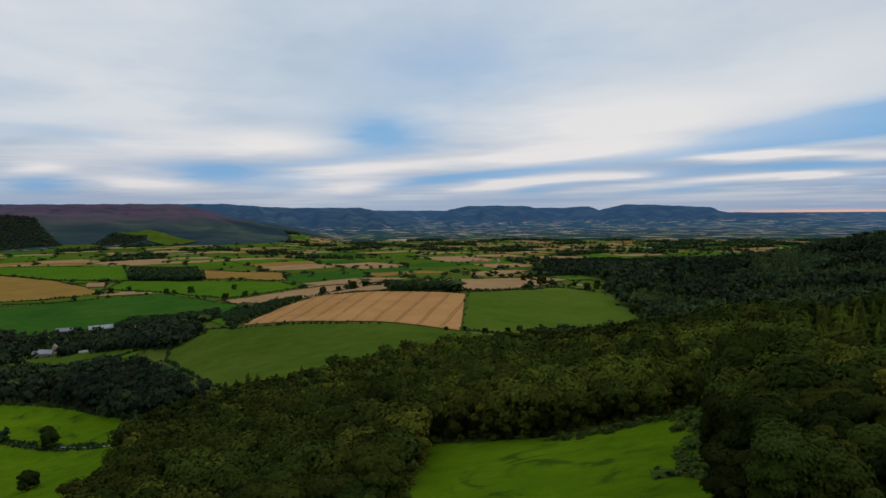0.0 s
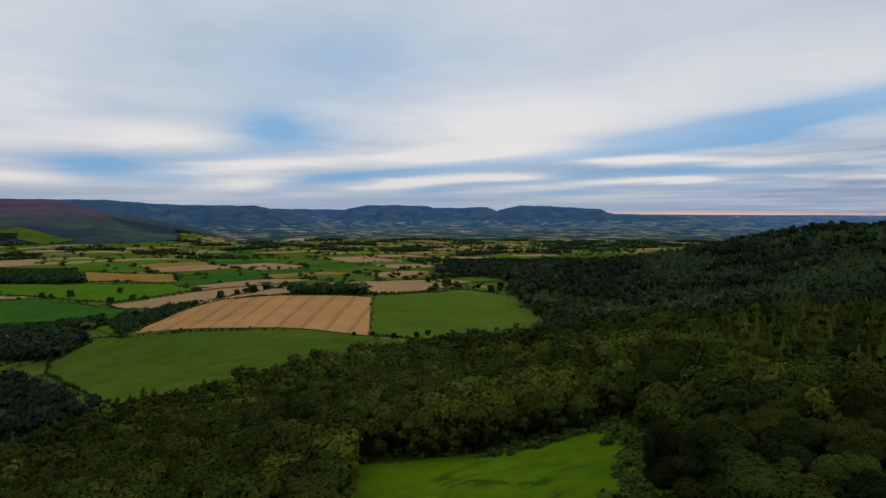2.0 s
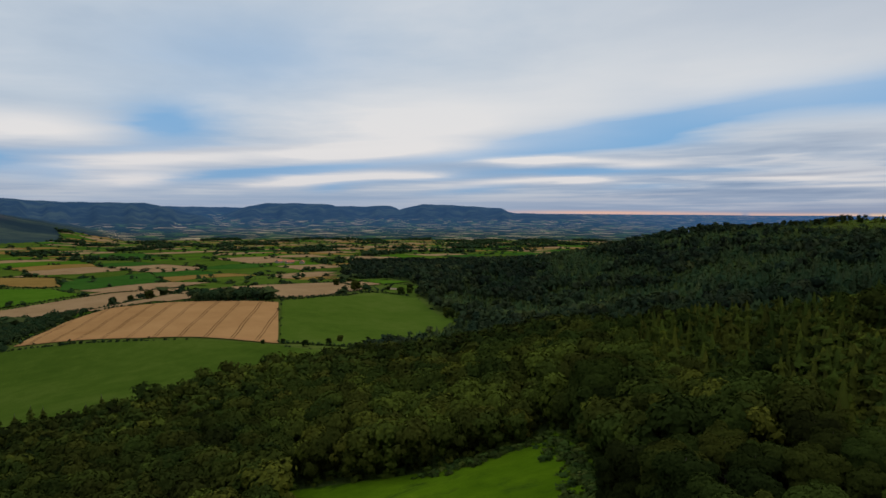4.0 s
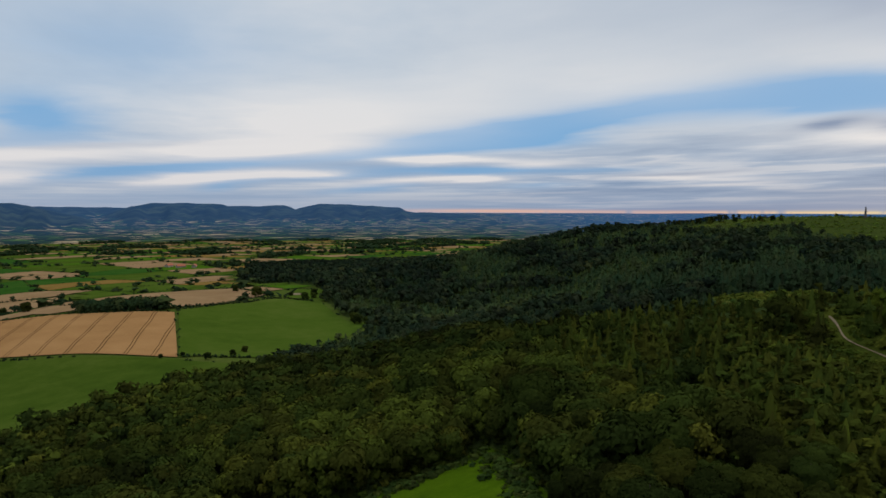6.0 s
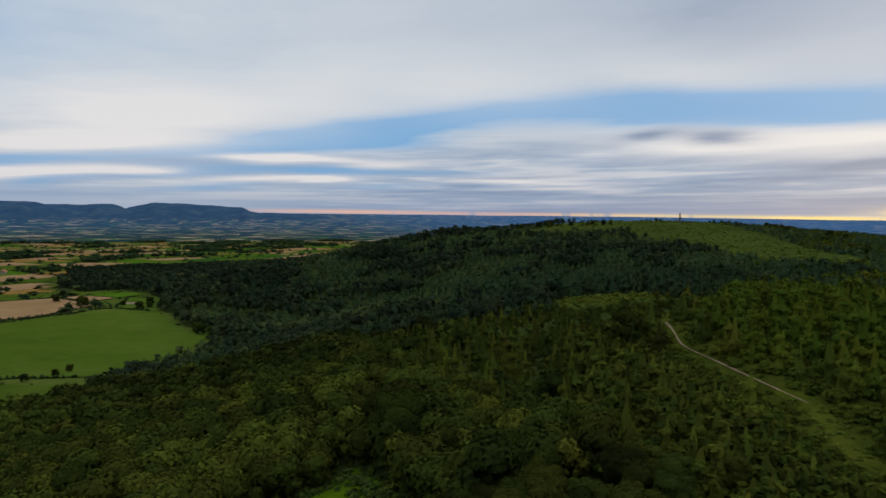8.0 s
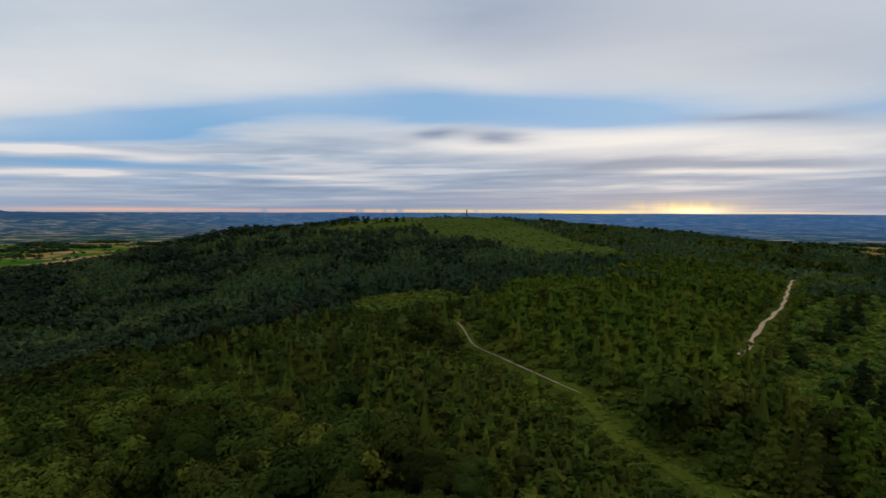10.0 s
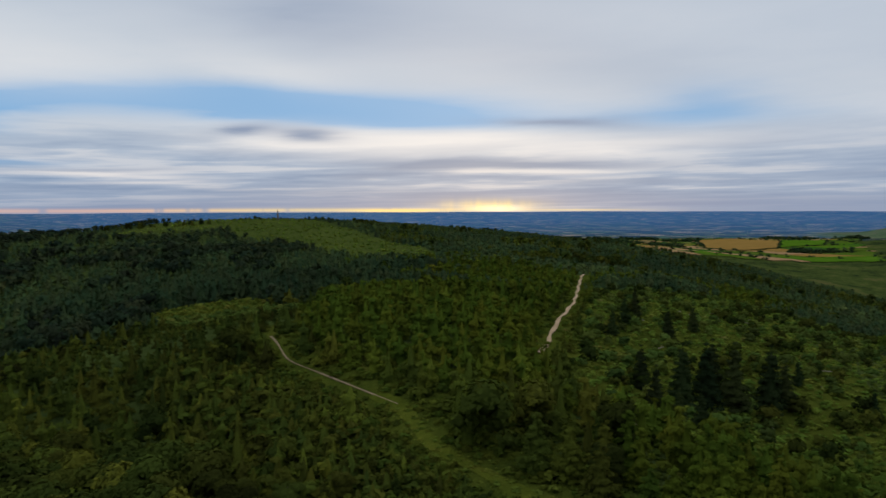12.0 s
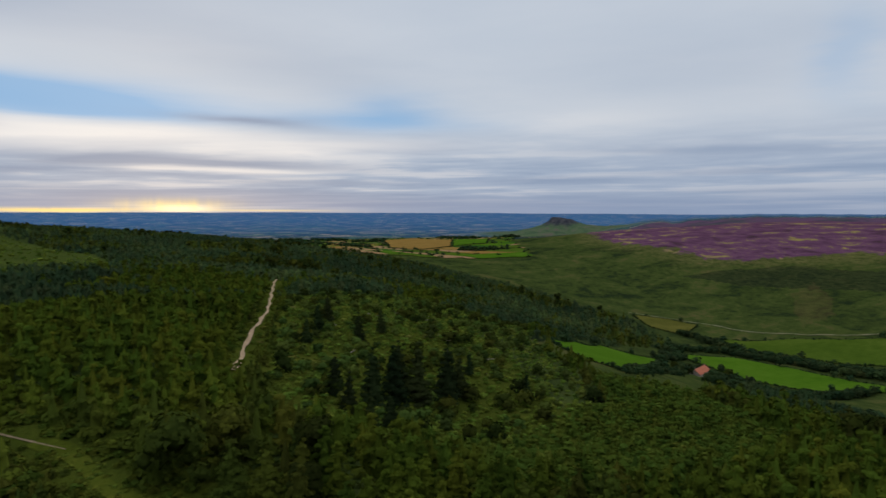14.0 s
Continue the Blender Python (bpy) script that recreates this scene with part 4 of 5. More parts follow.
    t |= (z > DALE + 48) | ((b < -10) & (z > DALE + 14) & (r > 1500))
    t |= (x < 1500) & (x > 200) & (y < -40)
    return t | (r < 470) | (r > 2590) | inside(VILLAGE_WOOD, x, y) | inside(CHURCH_TREES, x, y)


CUTS = 6
cells = []
for i in range(-38, 39):
    for j in range(-48, 49):
        c = [corner(i + di, j + dj) for di, dj in ((0, 0), (1, 0), (1, 1), (0, 1))]
        mx, my = sum(p[0] for p in c) / 4, sum(p[1] for p in c) / 4
        if 450 < math.hypot(mx, my) < 4600 and -46 < math.degrees(math.atan2(mx, my)) < 112:
            cells.append(c)
cells = np.array(cells)
u, v = np.meshgrid(np.linspace(0.012, 0.988, CUTS + 1), np.linspace(0.015, 0.985, CUTS + 1), indexing="ij")
u, v = u.ravel()[None, :, None], v.ravel()[None, :, None]
spread = (1 - u) * (1 - v) * cells[:, None, 0] + u * (1 - v) * cells[:, None, 1] + u * v * cells[:, None, 2] + (1 - u) * v * cells[:, None, 3]
PX, PY = to_model(spread[..., 0], spread[..., 1])
PFREE = ~taken(PX, PY)
PZ = ground(PX, PY) + 0.25 + np.hypot(PX, PY - 30) * 0.0009
crop_pick = np.minimum(np.searchsorted(np.cumsum(CROP_ODDS), patch_rng.random(len(cells))), len(CROPS) - 1)
is_copse = patch_rng.random(len(cells)) < 0.09
idx = np.arange((CUTS + 1) ** 2).reshape(CUTS + 1, CUTS + 1)
quad = np.stack([idx[:-1, :-1], idx[1:, :-1], idx[1:, 1:], idx[:-1, 1:]], -1).reshape(-1, 4)
keep = PFREE[:, quad].all(-1) & ~is_copse[:, None]
all_quads = quad[None] + (np.arange(len(cells)) * (CUTS + 1) ** 2)[:, None, None]
tagged(link_mesh("field_patchwork", np.stack([PX, PY, PZ], -1).reshape(-1, 3), all_quads[keep], CROPS, np.broadcast_to(crop_pick[:, None], keep.shape)[keep]),
       "patchwork of small green and straw-coloured fields", "fields", kind="structure")
copses = [(PX[n][PFREE[n]], PY[n][PFREE[n]]) for n in np.where(is_copse & (PFREE.sum(1) > 12))[0]]
s = np.linspace(0, 1, 20)[None, :, None]
runs = np.concatenate([cells[:, None, 0] * (1 - s) + cells[:, None, k] * s for k in (1, 3)])
HX, HY = to_model(runs[..., 0], runs[..., 1])
clear_run = ~taken(HX, HY)


# ---- trees ----
rng = np.random.default_rng(7)


def clumps(points, normals, size, rng, stretch=1.0):
    """One small bent leaf cluster (a ragged triangle) at each point, facing about along the normals."""
    n = len(points)
    nrm = normals / (np.linalg.norm(normals, axis=1, keepdims=True) + 1e-9) + rng.normal(0, 0.16, (n, 3))
    nrm /= np.linalg.norm(nrm, axis=1, keepdims=True) + 1e-9
    side = np.cross(nrm, rng.normal(0, 1, (n, 3)))
    side /= np.linalg.norm(side, axis=1, keepdims=True) + 1e-9
    up = np.cross(nrm, side)
    s = (size * rng.uniform(0.65, 1.35, n))[:, None]
    t = s * rng.uniform(0.55, 0.95, n)[:, None] * stretch
    v = np.stack([points + side * s + nrm * s * 0.2, points + up * t * 1.2 - side * s * 0.5, points - up * t - side * s * 0.6], 1)
    soft = np.repeat(nrm, 3, axis=0) + rng.normal(0, 0.06, (n * 3, 3))
    return np.c_[v.reshape(-1, 3), soft / np.linalg.norm(soft, axis=1, keepdims=True)]


def inner_mass(centre, radii, rng, fine):
    """A closed uneven lump of foliage inside a lobe: a split octahedron."""
    a = np.array([(1, 0, 0), (0, 1, 0), (-1, 0, 0), (0, -1, 0)], float)
    tri = [(a[i], a[(i + 1) % 4], np.array((0, 0, s))) if s > 0 else (a[(i + 1) % 4], a[i], np.array((0, 0, s))) for i in range(4) for s in (1.0, -1.0)]
    if fine:
        cut = []
        for p, q, r in tri:
            pq, qr, rp = p + q, q + r, r + p
            cut += [(p, pq, rp), (pq, q, qr), (rp, qr, r), (pq, qr, rp)]
        tri = cut
    v = np.array(tri).reshape(-1, 3)
    v /= np.linalg.norm(v, axis=1, keepdims=True)
    return np.c_[centre + v * radii, v]


def broad_crown(height, width, count, size, rng):
    """A crown of several lobes with an uneven outline."""
    lobes = [(0, 0, height * 0.66, width * 0.34)]
    for _ in range(24 if count > 1000 else 11):
        a, e = rng.uniform(0, 2 * math.pi), rng.uniform(0.2, 0.86)
        d = width * 0.36 * math.sqrt(max(0.05, 1 - ((e - 0.5) / 0.55) ** 2)) * rng.uniform(0.6, 1.1)
        lobes.append((d * math.cos(a), d * math.sin(a), height * e, width * rng.uniform(0.10, 0.20)))
    lobes = np.array(lobes)
    pick = rng.choice(len(lobes), count * 3, p=lobes[:, 3] ** 2 / (lobes[:, 3] ** 2).sum())
    d = rng.normal(0, 1, (count * 3, 3))
    d[:, 2] = np.abs(d[:, 2]) * np.where(rng.random(count * 3) < 0.78, 1, -1)
    d /= np.linalg.norm(d, axis=1, keepdims=True)
    p = lobes[pick, :3] + d * lobes[pick, 3:4] * rng.uniform(0.80, 1.10, (count * 3, 1)) * np.array([1, 1, 0.85])
    gap = np.linalg.norm(p[:, None] - lobes[None, :, :3], axis=2) / lobes[None, :, 3]
    gap[np.arange(len(p)), pick] = 9
    keep = np.where((gap.min(1) > 0.86) & (p[:, 2] > height * 0.12))[0][:count]
    hub = p[keep] - np.array([0, 0, height * 0.45])
    hub /= np.linalg.norm(hub, axis=1, keepdims=True)
    crust = clumps(p[keep], d[keep] * 0.75 + hub * 0.45 + np.array([0, 0, 0.1]), size, rng)
    order = np.argsort(-lobes[:, 3])[:24 if count > 300 else 5 if count > 60 else 2 if count > 10 else 1]
    inner = [inner_mass(lobes[i, :3], lobes[i, 3] * np.array([0.82, 0.82, 0.72]), rng, count > 1000) for i in order]
    return np.concatenate([crust, *inner])


def fir_crown(height, width, count, size, rng, droop=0.35, shape=0.85):
    """Tufted boughs that droop round a leader, over a dense core."""
    boughs = int(np.clip(count / 42, 5, 84))
    bh = 1 - np.sqrt(rng.random(boughs)) * 0.92
    ba = np.arange(boughs) * 2.39996 + rng.normal(0, 0.35, boughs)
    br = width * 0.5 * (1 - bh) ** shape * rng.uniform(0.50, 1.15, boughs)
    size_of = width * (0.10 + 0.13 * (1 - bh)) * (30 / boughs) ** 0.30
    mid = np.stack([br * np.cos(ba), br * np.sin(ba), bh * height - br * droop], -1)
    pick = rng.integers(0, boughs, count)
    d = rng.normal(0, 1, (count, 3))
    d /= np.linalg.norm(d, axis=1, keepdims=True)
    d[:, 2] = np.where(rng.random(count) < 0.75, np.abs(d[:, 2]), d[:, 2])
    p = mid[pick] + d * size_of[pick][:, None] * rng.uniform(0.65, 1.15, (count, 1)) * np.array([1.0, 1.0, 0.62])
    p[:, 2] = np.clip(p[:, 2], height * 0.04, height * 1.02)
    out = np.stack([np.cos(ba), np.sin(ba), np.full(boughs, 0.35)], -1)[pick]
    crust = clumps(p, d * np.array([0.7, 0.7, 0.9]) + out * 0.45 + np.array([0, 0, 0.25]), size, rng, 0.9)
    sides = 9 if count > 300 else 6 if count > 60 else 4
    hs = np.array([0.05, 0.30, 0.58, 0.82, 0.97] if count > 60 else [0.06, 0.5, 0.95])
    a = np.arange(sides + 1) * 2 * math.pi / sides
    rr = width * 0.27 * (1 - hs) ** shape
    ragged = rng.uniform(0.7, 1.3, (len(hs), sides))
    tri, nrm = [], []
    for k in range(len(hs) - 1):
        for i in range(sides):
            q = [(rr[m] * ragged[m, j % sides] * math.cos(a[j]), rr[m] * ragged[m, j % sides] * math.sin(a[j]), hs[m] * height * 0.94 - rr[m] * droop) for m, j in ((k, i), (k, i + 1), (k + 1, i + 1), (k + 1, i))]
            o = [(math.cos(a[j]), math.sin(a[j]), 0.55) for j in (i, i + 1, i + 1, i)]
            tri += [q[0], q[1], q[2], q[0], q[2], q[3]]
            nrm += [o[0], o[1], o[2], o[0], o[2], o[3]]
    nrm = np.array(nrm) / np.linalg.norm(np.array(nrm), axis=1, keepdims=True)
    return np.concatenate([crust, np.c_[np.array(tri), nrm]])


def pieces(n):
    return np.arange(n * 3, dtype=np.int32).reshape(-1, 3)


def trunk_mesh(name, height, radius, limbs, rng):
    """A tapered, slightly bent trunk with a few limbs."""
    bm = bmesh.new()

    def limb(a, b, r0, r1, steps=4, sides=7):
        a, b = Vector(a), Vector(b)
        rings = []
        axis = (b - a).normalized()
        u = axis.orthogonal().normalized()
        w = axis.cross(u)
        for i in range(steps + 1):
            s = i / steps
            c = a.lerp(b, s) + (u * math.sin(s * 3.0) * 0.03 + w * math.sin(s * 2.1) * 0.02) * (b - a).length
            r = r0 + (r1 - r0) * s
            if i == 0:
                r *= 1.35
            rings.append([bm.verts.new(c + (u * math.cos(t) + w * math.sin(t)) * r) for t in (2 * math.pi * j / sides for j in range(sides))])
        for p, q in zip(rings, rings[1:]):
            for j in range(sides):
                bm.faces.new((p[j], p[(j + 1) % sides], q[(j + 1) % sides], q[j]))
        bm.faces.new(rings[-1])

    limb((0, 0, -0.6), (0, 0, height * 0.86), radius, radius * 0.2, 6)
    for i in range(limbs):
        a, h = i * 2.4 + rng.uniform(0, 1), height * rng.uniform(0.28, 0.6)
        reach = height * rng.uniform(0.16, 0.26)
        limb((0, 0, h), (math.cos(a) * reach, math.sin(a) * reach, h + reach * 0.7), radius * 0.42, radius * 0.1, 3, 5)
    me = bpy.data.meshes.new(name)
    bm.to_mesh(me)
    bm.free()
    me.materials.append(bark)
    return me


def foliage(name, verts, mat):
    """Leaf clusters that are shaded along the crown's own rounding."""
    ob = link_mesh(name, verts[:, :3], pieces(len(verts) // 3), [mat])
    a = ob.data.attributes.new("custom_normal", "FLOAT_VECTOR", "POINT")
    a.data.foreach_set("vector", np.ascontiguousarray(verts[:, 3:], np.float32).ravel())
    return ob


def tree_thing(name, crown_verts, mat, height, radius, limbs, label):
    top = new(name)
    trunk = new("trunk", trunk_mesh("trunk", height, radius, limbs, rng))
    crown = foliage("crown", crown_verts, mat)
    trunk.parent = crown.parent = top
    return tagged(top, label, "tree", group="trees of the near wood")


NEAR_KINDS = {
    "broad": [tree_thing("broadleaf_tree", broad_crown(h, w, 6500, 0.25, rng), leaf_broad_one, h, 0.32, 5, "rounded broadleaf tree in full dark-green summer leaf")
              for h, w in ((14.5, 10.5), (13, 9), (15.5, 10))],
    "fir": [tree_thing("conifer_tree", fir_crown(h, w, 3400, 0.34, rng, 0.30, 0.66), leaf_fir_one, h, 0.2, 0, "dark-green plantation conifer with drooping branches")
            for h, w in ((13, 7.4), (12, 6.8), (14, 7.0), (12.5, 8.0))],
    "larch": [tree_thing("larch_tree", fir_crown(h, w, 3000, 0.33, rng, 0.2, 0.74), leaf_larch_one, h, 0.18, 0, "light-green larch with a loose pointed crown")
              for h, w in ((12, 6.0), (13.5, 6.2), (12.5, 5.6))],
}


def massed_kind(make, width, droop, mat):
    """Templates one metre high at three degrees of detail."""
    more = () if droop is None else (droop, 0.72)
    return [[make(1.0, width, n, size, rng, *more) for _ in range(5)] for n, size in (((400, 0.056) if droop else (560, 0.042)), (90, 0.105 if droop else 0.088), (20, 0.20))], mat


FAR_KINDS = {
    "broad": massed_kind(broad_crown, 0.95, None, leaf_broad),
    "fir": massed_kind(fir_crown, 0.68, 0.3, leaf_fir),
    "larch": massed_kind(fir_crown, 0.60, 0.15, leaf_larch),
    "oak": massed_kind(broad_crown, 0.95, None, leaf_oak_haze),
    "spruce": massed_kind(fir_crown, 0.74, 0.35, leaf_spruce_haze),
}


def scatter(x0, x1, y0, y1, step):
    """A loose jittered grid of places."""
    x, y = np.meshgrid(np.arange(x0, x1, step), np.arange(y0, y1, step))
    x, y = x.ravel() + rng.uniform(-0.46, 0.46, x.size) * step, y.ravel() + rng.uniform(-0.46, 0.46, x.size) * step
    return x, y


def kind_at(x, y):
    """Which sort of tree grows where."""
    k = np.full(len(x), "fir", dtype="U6")
    k[inside(BROADLEAF, x, y) | inside(VILLAGE_WOOD, x, y) | inside(DALE_WOOD, x, y)] = "broad"
    patch_of = rough(x + 900, y - 400, 75)
    k[(k == "fir") & inside(LARCHES, x, y)] = "larch"
    k[(k == "fir") & ~inside(DARK_FIRS, x, y) & (patch_of > 0.45)] = "larch"
    k[(k == "fir") & ~inside(DARK_FIRS, x, y) & (patch_of < -0.75) & (np.hypot(x, y) > 200)] = "broad"
    r, b = polar(x, y)
    mixed = rough(x - 300, y + 150, 70) + 0.55 * rough(x, y, 27)
    # past 310 m most trees take the haze-blued colours
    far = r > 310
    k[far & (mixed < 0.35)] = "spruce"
    k[far & (mixed >= 0.35) & (b < 66)] = "oak"
    k[far & (mixed < -0.45) & (b < 60)] = "oak"
    k[far & (r < 520) & (b > 66) & (mixed > 0.1)] = "larch"
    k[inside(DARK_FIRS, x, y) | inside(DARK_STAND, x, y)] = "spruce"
    k[inside(DALE_WOOD, x, y) | inside(VILLAGE_WOOD, x, y) | inside(CHURCH_TREES, x, y)] = "oak"
    # lighter larch on this side puts its brighter light into the tree colour
    k[(k == "fir") & (r < 310) & (b > 86) & (mixed > -0.15)] = "larch"
    swap = rng.random(len(x))
    k[(k == "broad") & (swap < 0.04)] = "fir"
    k[(k == "fir") & (swap < 0.05)] = "broad"
    return k


def massed(name, templates, mat, x, y, z, height, width, tone, label):
    """Many trees or bushes joined into one object: each a turned, scaled copy of a template."""
    pick = rng.integers(0, len(templates), len(x))
    blocks, tones = [], []
    for i, t in enumerate(templates):
        sel = np.where(pick == i)[0]
        if not len(sel):
            continue
        a = rng.uniform(0, 2 * math.pi, len(sel))
        c, s = np.cos(a)[:, None], np.sin(a)[:, None]
        w, h = width[sel][:, None], height[sel][:, None]
        px = (t[None, :, 0] * c - t[None, :, 1] * s) * w + x[sel][:, None]
        py = (t[None, :, 0] * s + t[None, :, 1] * c) * w + y[sel][:, None]
        pz = t[None, :, 2] * h + z[sel][:, None]
        nx, ny = t[None, :, 3] * c - t[None, :, 4] * s, t[None, :, 3] * s + t[None, :, 4] * c
        blocks.append(np.stack([px, py, pz, nx, ny, np.broadcast_to(t[None, :, 5], nx.shape)], -1).reshape(-1, 6).astype(np.float32))
        tones.append(np.repeat(tone[sel], len(t)))
    v = np.concatenate(blocks)
    ob = foliage(name, v, mat)
    add_value(ob.data, "tone", np.concatenate(tones))
    return tagged(ob, label, "trees", kind="stuff")


def height_cap(x, y):
    """Young growth on the camera's side of the footpath stays low enough to see over."""
    px = np.interp(np.linspace(0, 9, 60), np.arange(10), [p[0] for p in PATH_LINE])
    py = np.interp(np.linspace(0, 9, 60), np.arange(10), [p[1] for p in PATH_LINE])
    d = np.hypot(x[:, None] - px, y[:, None] - py)
    near = d.argmin(1)
    closer = polar(x, y)[0] < polar(px[near], py[near])[0] - 1.0
    beside = near_line(TRACK, x, y)
    low_side = (beside < 24) & (y < 60) & (x > 150)
    r, b = polar(x, y)
    before_glade = (r > 185) & (r < 300) & (b > 44) & (b < 63)
    return np.minimum(np.where(closer, 1.2 + 0.24 * d.min(1), np.where(before_glade, 3.2, 99.0)), np.where(low_side, 1.5 + 0.42 * beside, 99.0))


# near trees as things of their own
x, y = scatter(-130, 230, -80, 260, 5.6)
r, b = polar(x, y)
keep = wooded(x, y) & (r > 58) & (r < 168) & (b > -38) & (b < 142)
x, y = x[keep], y[keep]
order = np.argsort(np.hypot(x, y - HUB[1]))[:220]
x, y = x[order], y[order]
near_reach = float(np.hypot(x[-1], y[-1] - HUB[1]))
kinds, z, cap = kind_at(x, y), ground(x, y), height_cap(x, y)
used = set()


def stand(model, m):
    """Puts the first of a model itself, then copies of it."""
    if model.name not in used:
        used.add(model.name)
        model.matrix_world = m
        return model
    twin = copy_thing(model, m)
    twin.scale = m.to_scale()
    return twin


BASE_HEIGHT = {"broad": 14.0, "fir": 14.0, "larch": 12.5}
for i in range(len(x)):
    options = NEAR_KINDS[kinds[i]]
    model = options[int(rng.integers(len(options)))]
    size = rng.uniform(0.62, 0.90) * (0.84 if x[i] > 70 else 0.95)
    size = max(0.2, min(size, cap[i] / BASE_HEIGHT[kinds[i]]))
    stand(model, pose(x[i], y[i], z[i] - 0.1, 0, 0, rng.uniform(0, 360)) @ Matrix.Scale(size, 4))

# tall dark conifers left standing in the clearing
tall = tree_thing("tall_conifer", fir_crown(18, 8.0, 4600, 0.38, rng, 0.35, 0.80), leaf_spruce_one, 18, 0.26, 0, "tall dark conifer standing alone in a felled clearing")
tagged(tall, group="tall conifers in the clearing")
for tx, ty, size in ((186, -3, 1.0), (192, -8, 0.74), (179, 7, 0.98), (184, 12, 0.86), (171, 15, 0.92), (167, 21, 0.84), (164, 31, 0.62), (151, 28, 0.55), (146, 19, 0.5), (140, 24, 0.45), (230, 20, 0.6), (212, -16, 0.45), (250, 10, 0.55), (199, -32, 0.42), (240, 34, 0.6), (262, 30, 0.62), (218, 38, 0.5)):
    stand(tall, pose(tx, ty, float(ground(tx, ty)) - 0.1, 0, 0, tx * 37 % 360) @ Matrix.Scale(size, 4))

# the rest of the woods
for first, last, step, detail in ((near_reach + 1.5, 210, 5.0, 0), (210, 420, 5.4, 1), (420, 720, 7.5, 2), (720, 2600, 10.5, 2)):
    reach = min(last, 1700)
    x, y = scatter(max(-1700, -reach), reach, max(-480, -reach), min(last + 40, 2500), step)
    r, b = polar(x, y)
    keep = (r > first) & (r <= last) & (b > -42) & (b < 150)
    x, y = x[keep], y[keep]
    keep = wooded(x, y)
    x, y = x[keep], y[keep]
    kinds, z, cap = kind_at(x, y), ground(x, y), height_cap(x, y)
    for kind in ("broad", "fir", "larch", "spruce", "oak"):
        s = kinds == kind
        if not s.any():
            continue
        n = int(s.sum())
        h = (rng.uniform(8.0, 12.8, n) if kind in ("broad", "oak") else rng.uniform(5.6, 9.4, n)) * (1 + 0.18 * rough(x[s], y[s], 60)) * (1.0 if last < 800 else 1.15)
        h = np.where(inside(DARK_FIRS, x[s], y[s]) | inside(DARK_STAND, x[s], y[s]), h * 1.3, np.minimum(h, cap[s])) * (1 - 0.42 * smooth(296, 312, z[s]) * smooth(450, 700, np.hypot(x[s], y[s])))
        w = h * rng.uniform(0.72, 1.0, n)
        tone = np.clip(0.48 + 0.20 * rough(x[s], y[s], 45) + 0.28 * rough(x[s] + 500, y[s], 130) + rng.normal(0, 0.13 if kind == "spruce" else 0.20, n), 0, 1)
        tone = np.where(inside(DARK_STAND, x[s], y[s]) | inside(DARK_FIRS, x[s], y[s]), tone * 0.5, tone)
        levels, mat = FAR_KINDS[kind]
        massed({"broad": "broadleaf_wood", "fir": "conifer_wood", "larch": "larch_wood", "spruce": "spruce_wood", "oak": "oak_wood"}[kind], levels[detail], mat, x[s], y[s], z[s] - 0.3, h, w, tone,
               {"broad": "dense broadleaf wood in dark summer leaf", "fir": "dark conifer plantation on the hillside", "larch": "lighter green larch plantation", "spruce": "dark spruce forest on the far slope, blued by painted haze", "oak": "dark oak wood in the dale, blued by painted haze"}[kind])

# ---- hedges, copses and scrub ----
BUSH = [[broad_crown(1.0, 1.25, n, size, rng) for _ in range(4)] for n, size in ((90, 0.135), (24, 0.24), (5, 0.44))]


def bushes(name, x, y, h, detail, mat, label, spread=1.0, tone_mid=0.45):
    x, y, h = np.asarray(x, float), np.asarray(y, float), np.asarray(h, float)
    tone = np.clip(tone_mid + rng.normal(0, 0.2, len(x)), 0, 1)
    return massed(name, BUSH[detail], mat, x, y, ground(x, y) - 0.15, h, h * spread * rng.uniform(0.85, 1.25, len(x)), tone, label)


def along(line, gap):
    """Places along a broken line, jittered."""
    out = []
    for (ax, ay), (bx, by) in zip(line, line[1:]):
        n = max(1, int(math.hypot(bx - ax, by - ay) / gap))
        s = (np.arange(n) + rng.uniform(0, 0.6, n)) / n
        out.append(np.stack([ax + (bx - ax) * s, ay + (by - ay) * s], -1))
    p = np.concatenate(out)
    return p[:, 0] + rng.normal(0, 0.4, len(p)), p[:, 1] + rng.normal(0, 0.4, len(p))


# hedges round the nearer fields: low and dark, with taller bushes here and there
hx, hy, hh = [], [], []
for _, outline, _, _ in FIELDS:
    reach = math.hypot(outline[0][0], outline[0][1] - 30)
    x, y = along([*outline, outline[0]], 1.6 + reach * 0.0022)
    tall_bit = rng.random(len(x)) < (0.05 if reach > 500 else 0.02)
    hx.append(x), hy.append(y), hh.append(np.where(tall_bit, rng.uniform(3.5, 8, len(x)), rng.uniform(1.0, 2.0, len(x)) * (1 + reach * 0.0004)))
hx, hy, hh = np.concatenate(hx), np.concatenate(hy), np.concatenate(hh)
bare = (near_line([(50, 420), (72, 395), (40, 345), (-8, 330), (-50, 335), (-84, 362)], hx, hy) < 6) | (near_line([(87, 414), (108, 426), (134, 448), (162, 468), (192, 505), (180, 527), (182, 560), (186, 606)], hx, hy) < 6) | (near_line([(45, 434), (60, 562)], hx, hy) < 4) | (near_line([(-109, 506), (45, 432)], hx, hy) < 5)
hh = np.where(bare, np.where(rng.random(len(hh)) < 0.06, 1.6, 0.35), hh)
bushes("field_hedges", hx, hy, hh, 1, leaf_hedge, "dark trimmed hedges between the fields")
# hedges of the farther patchwork
x, y = HX[clear_run], HY[clear_run]
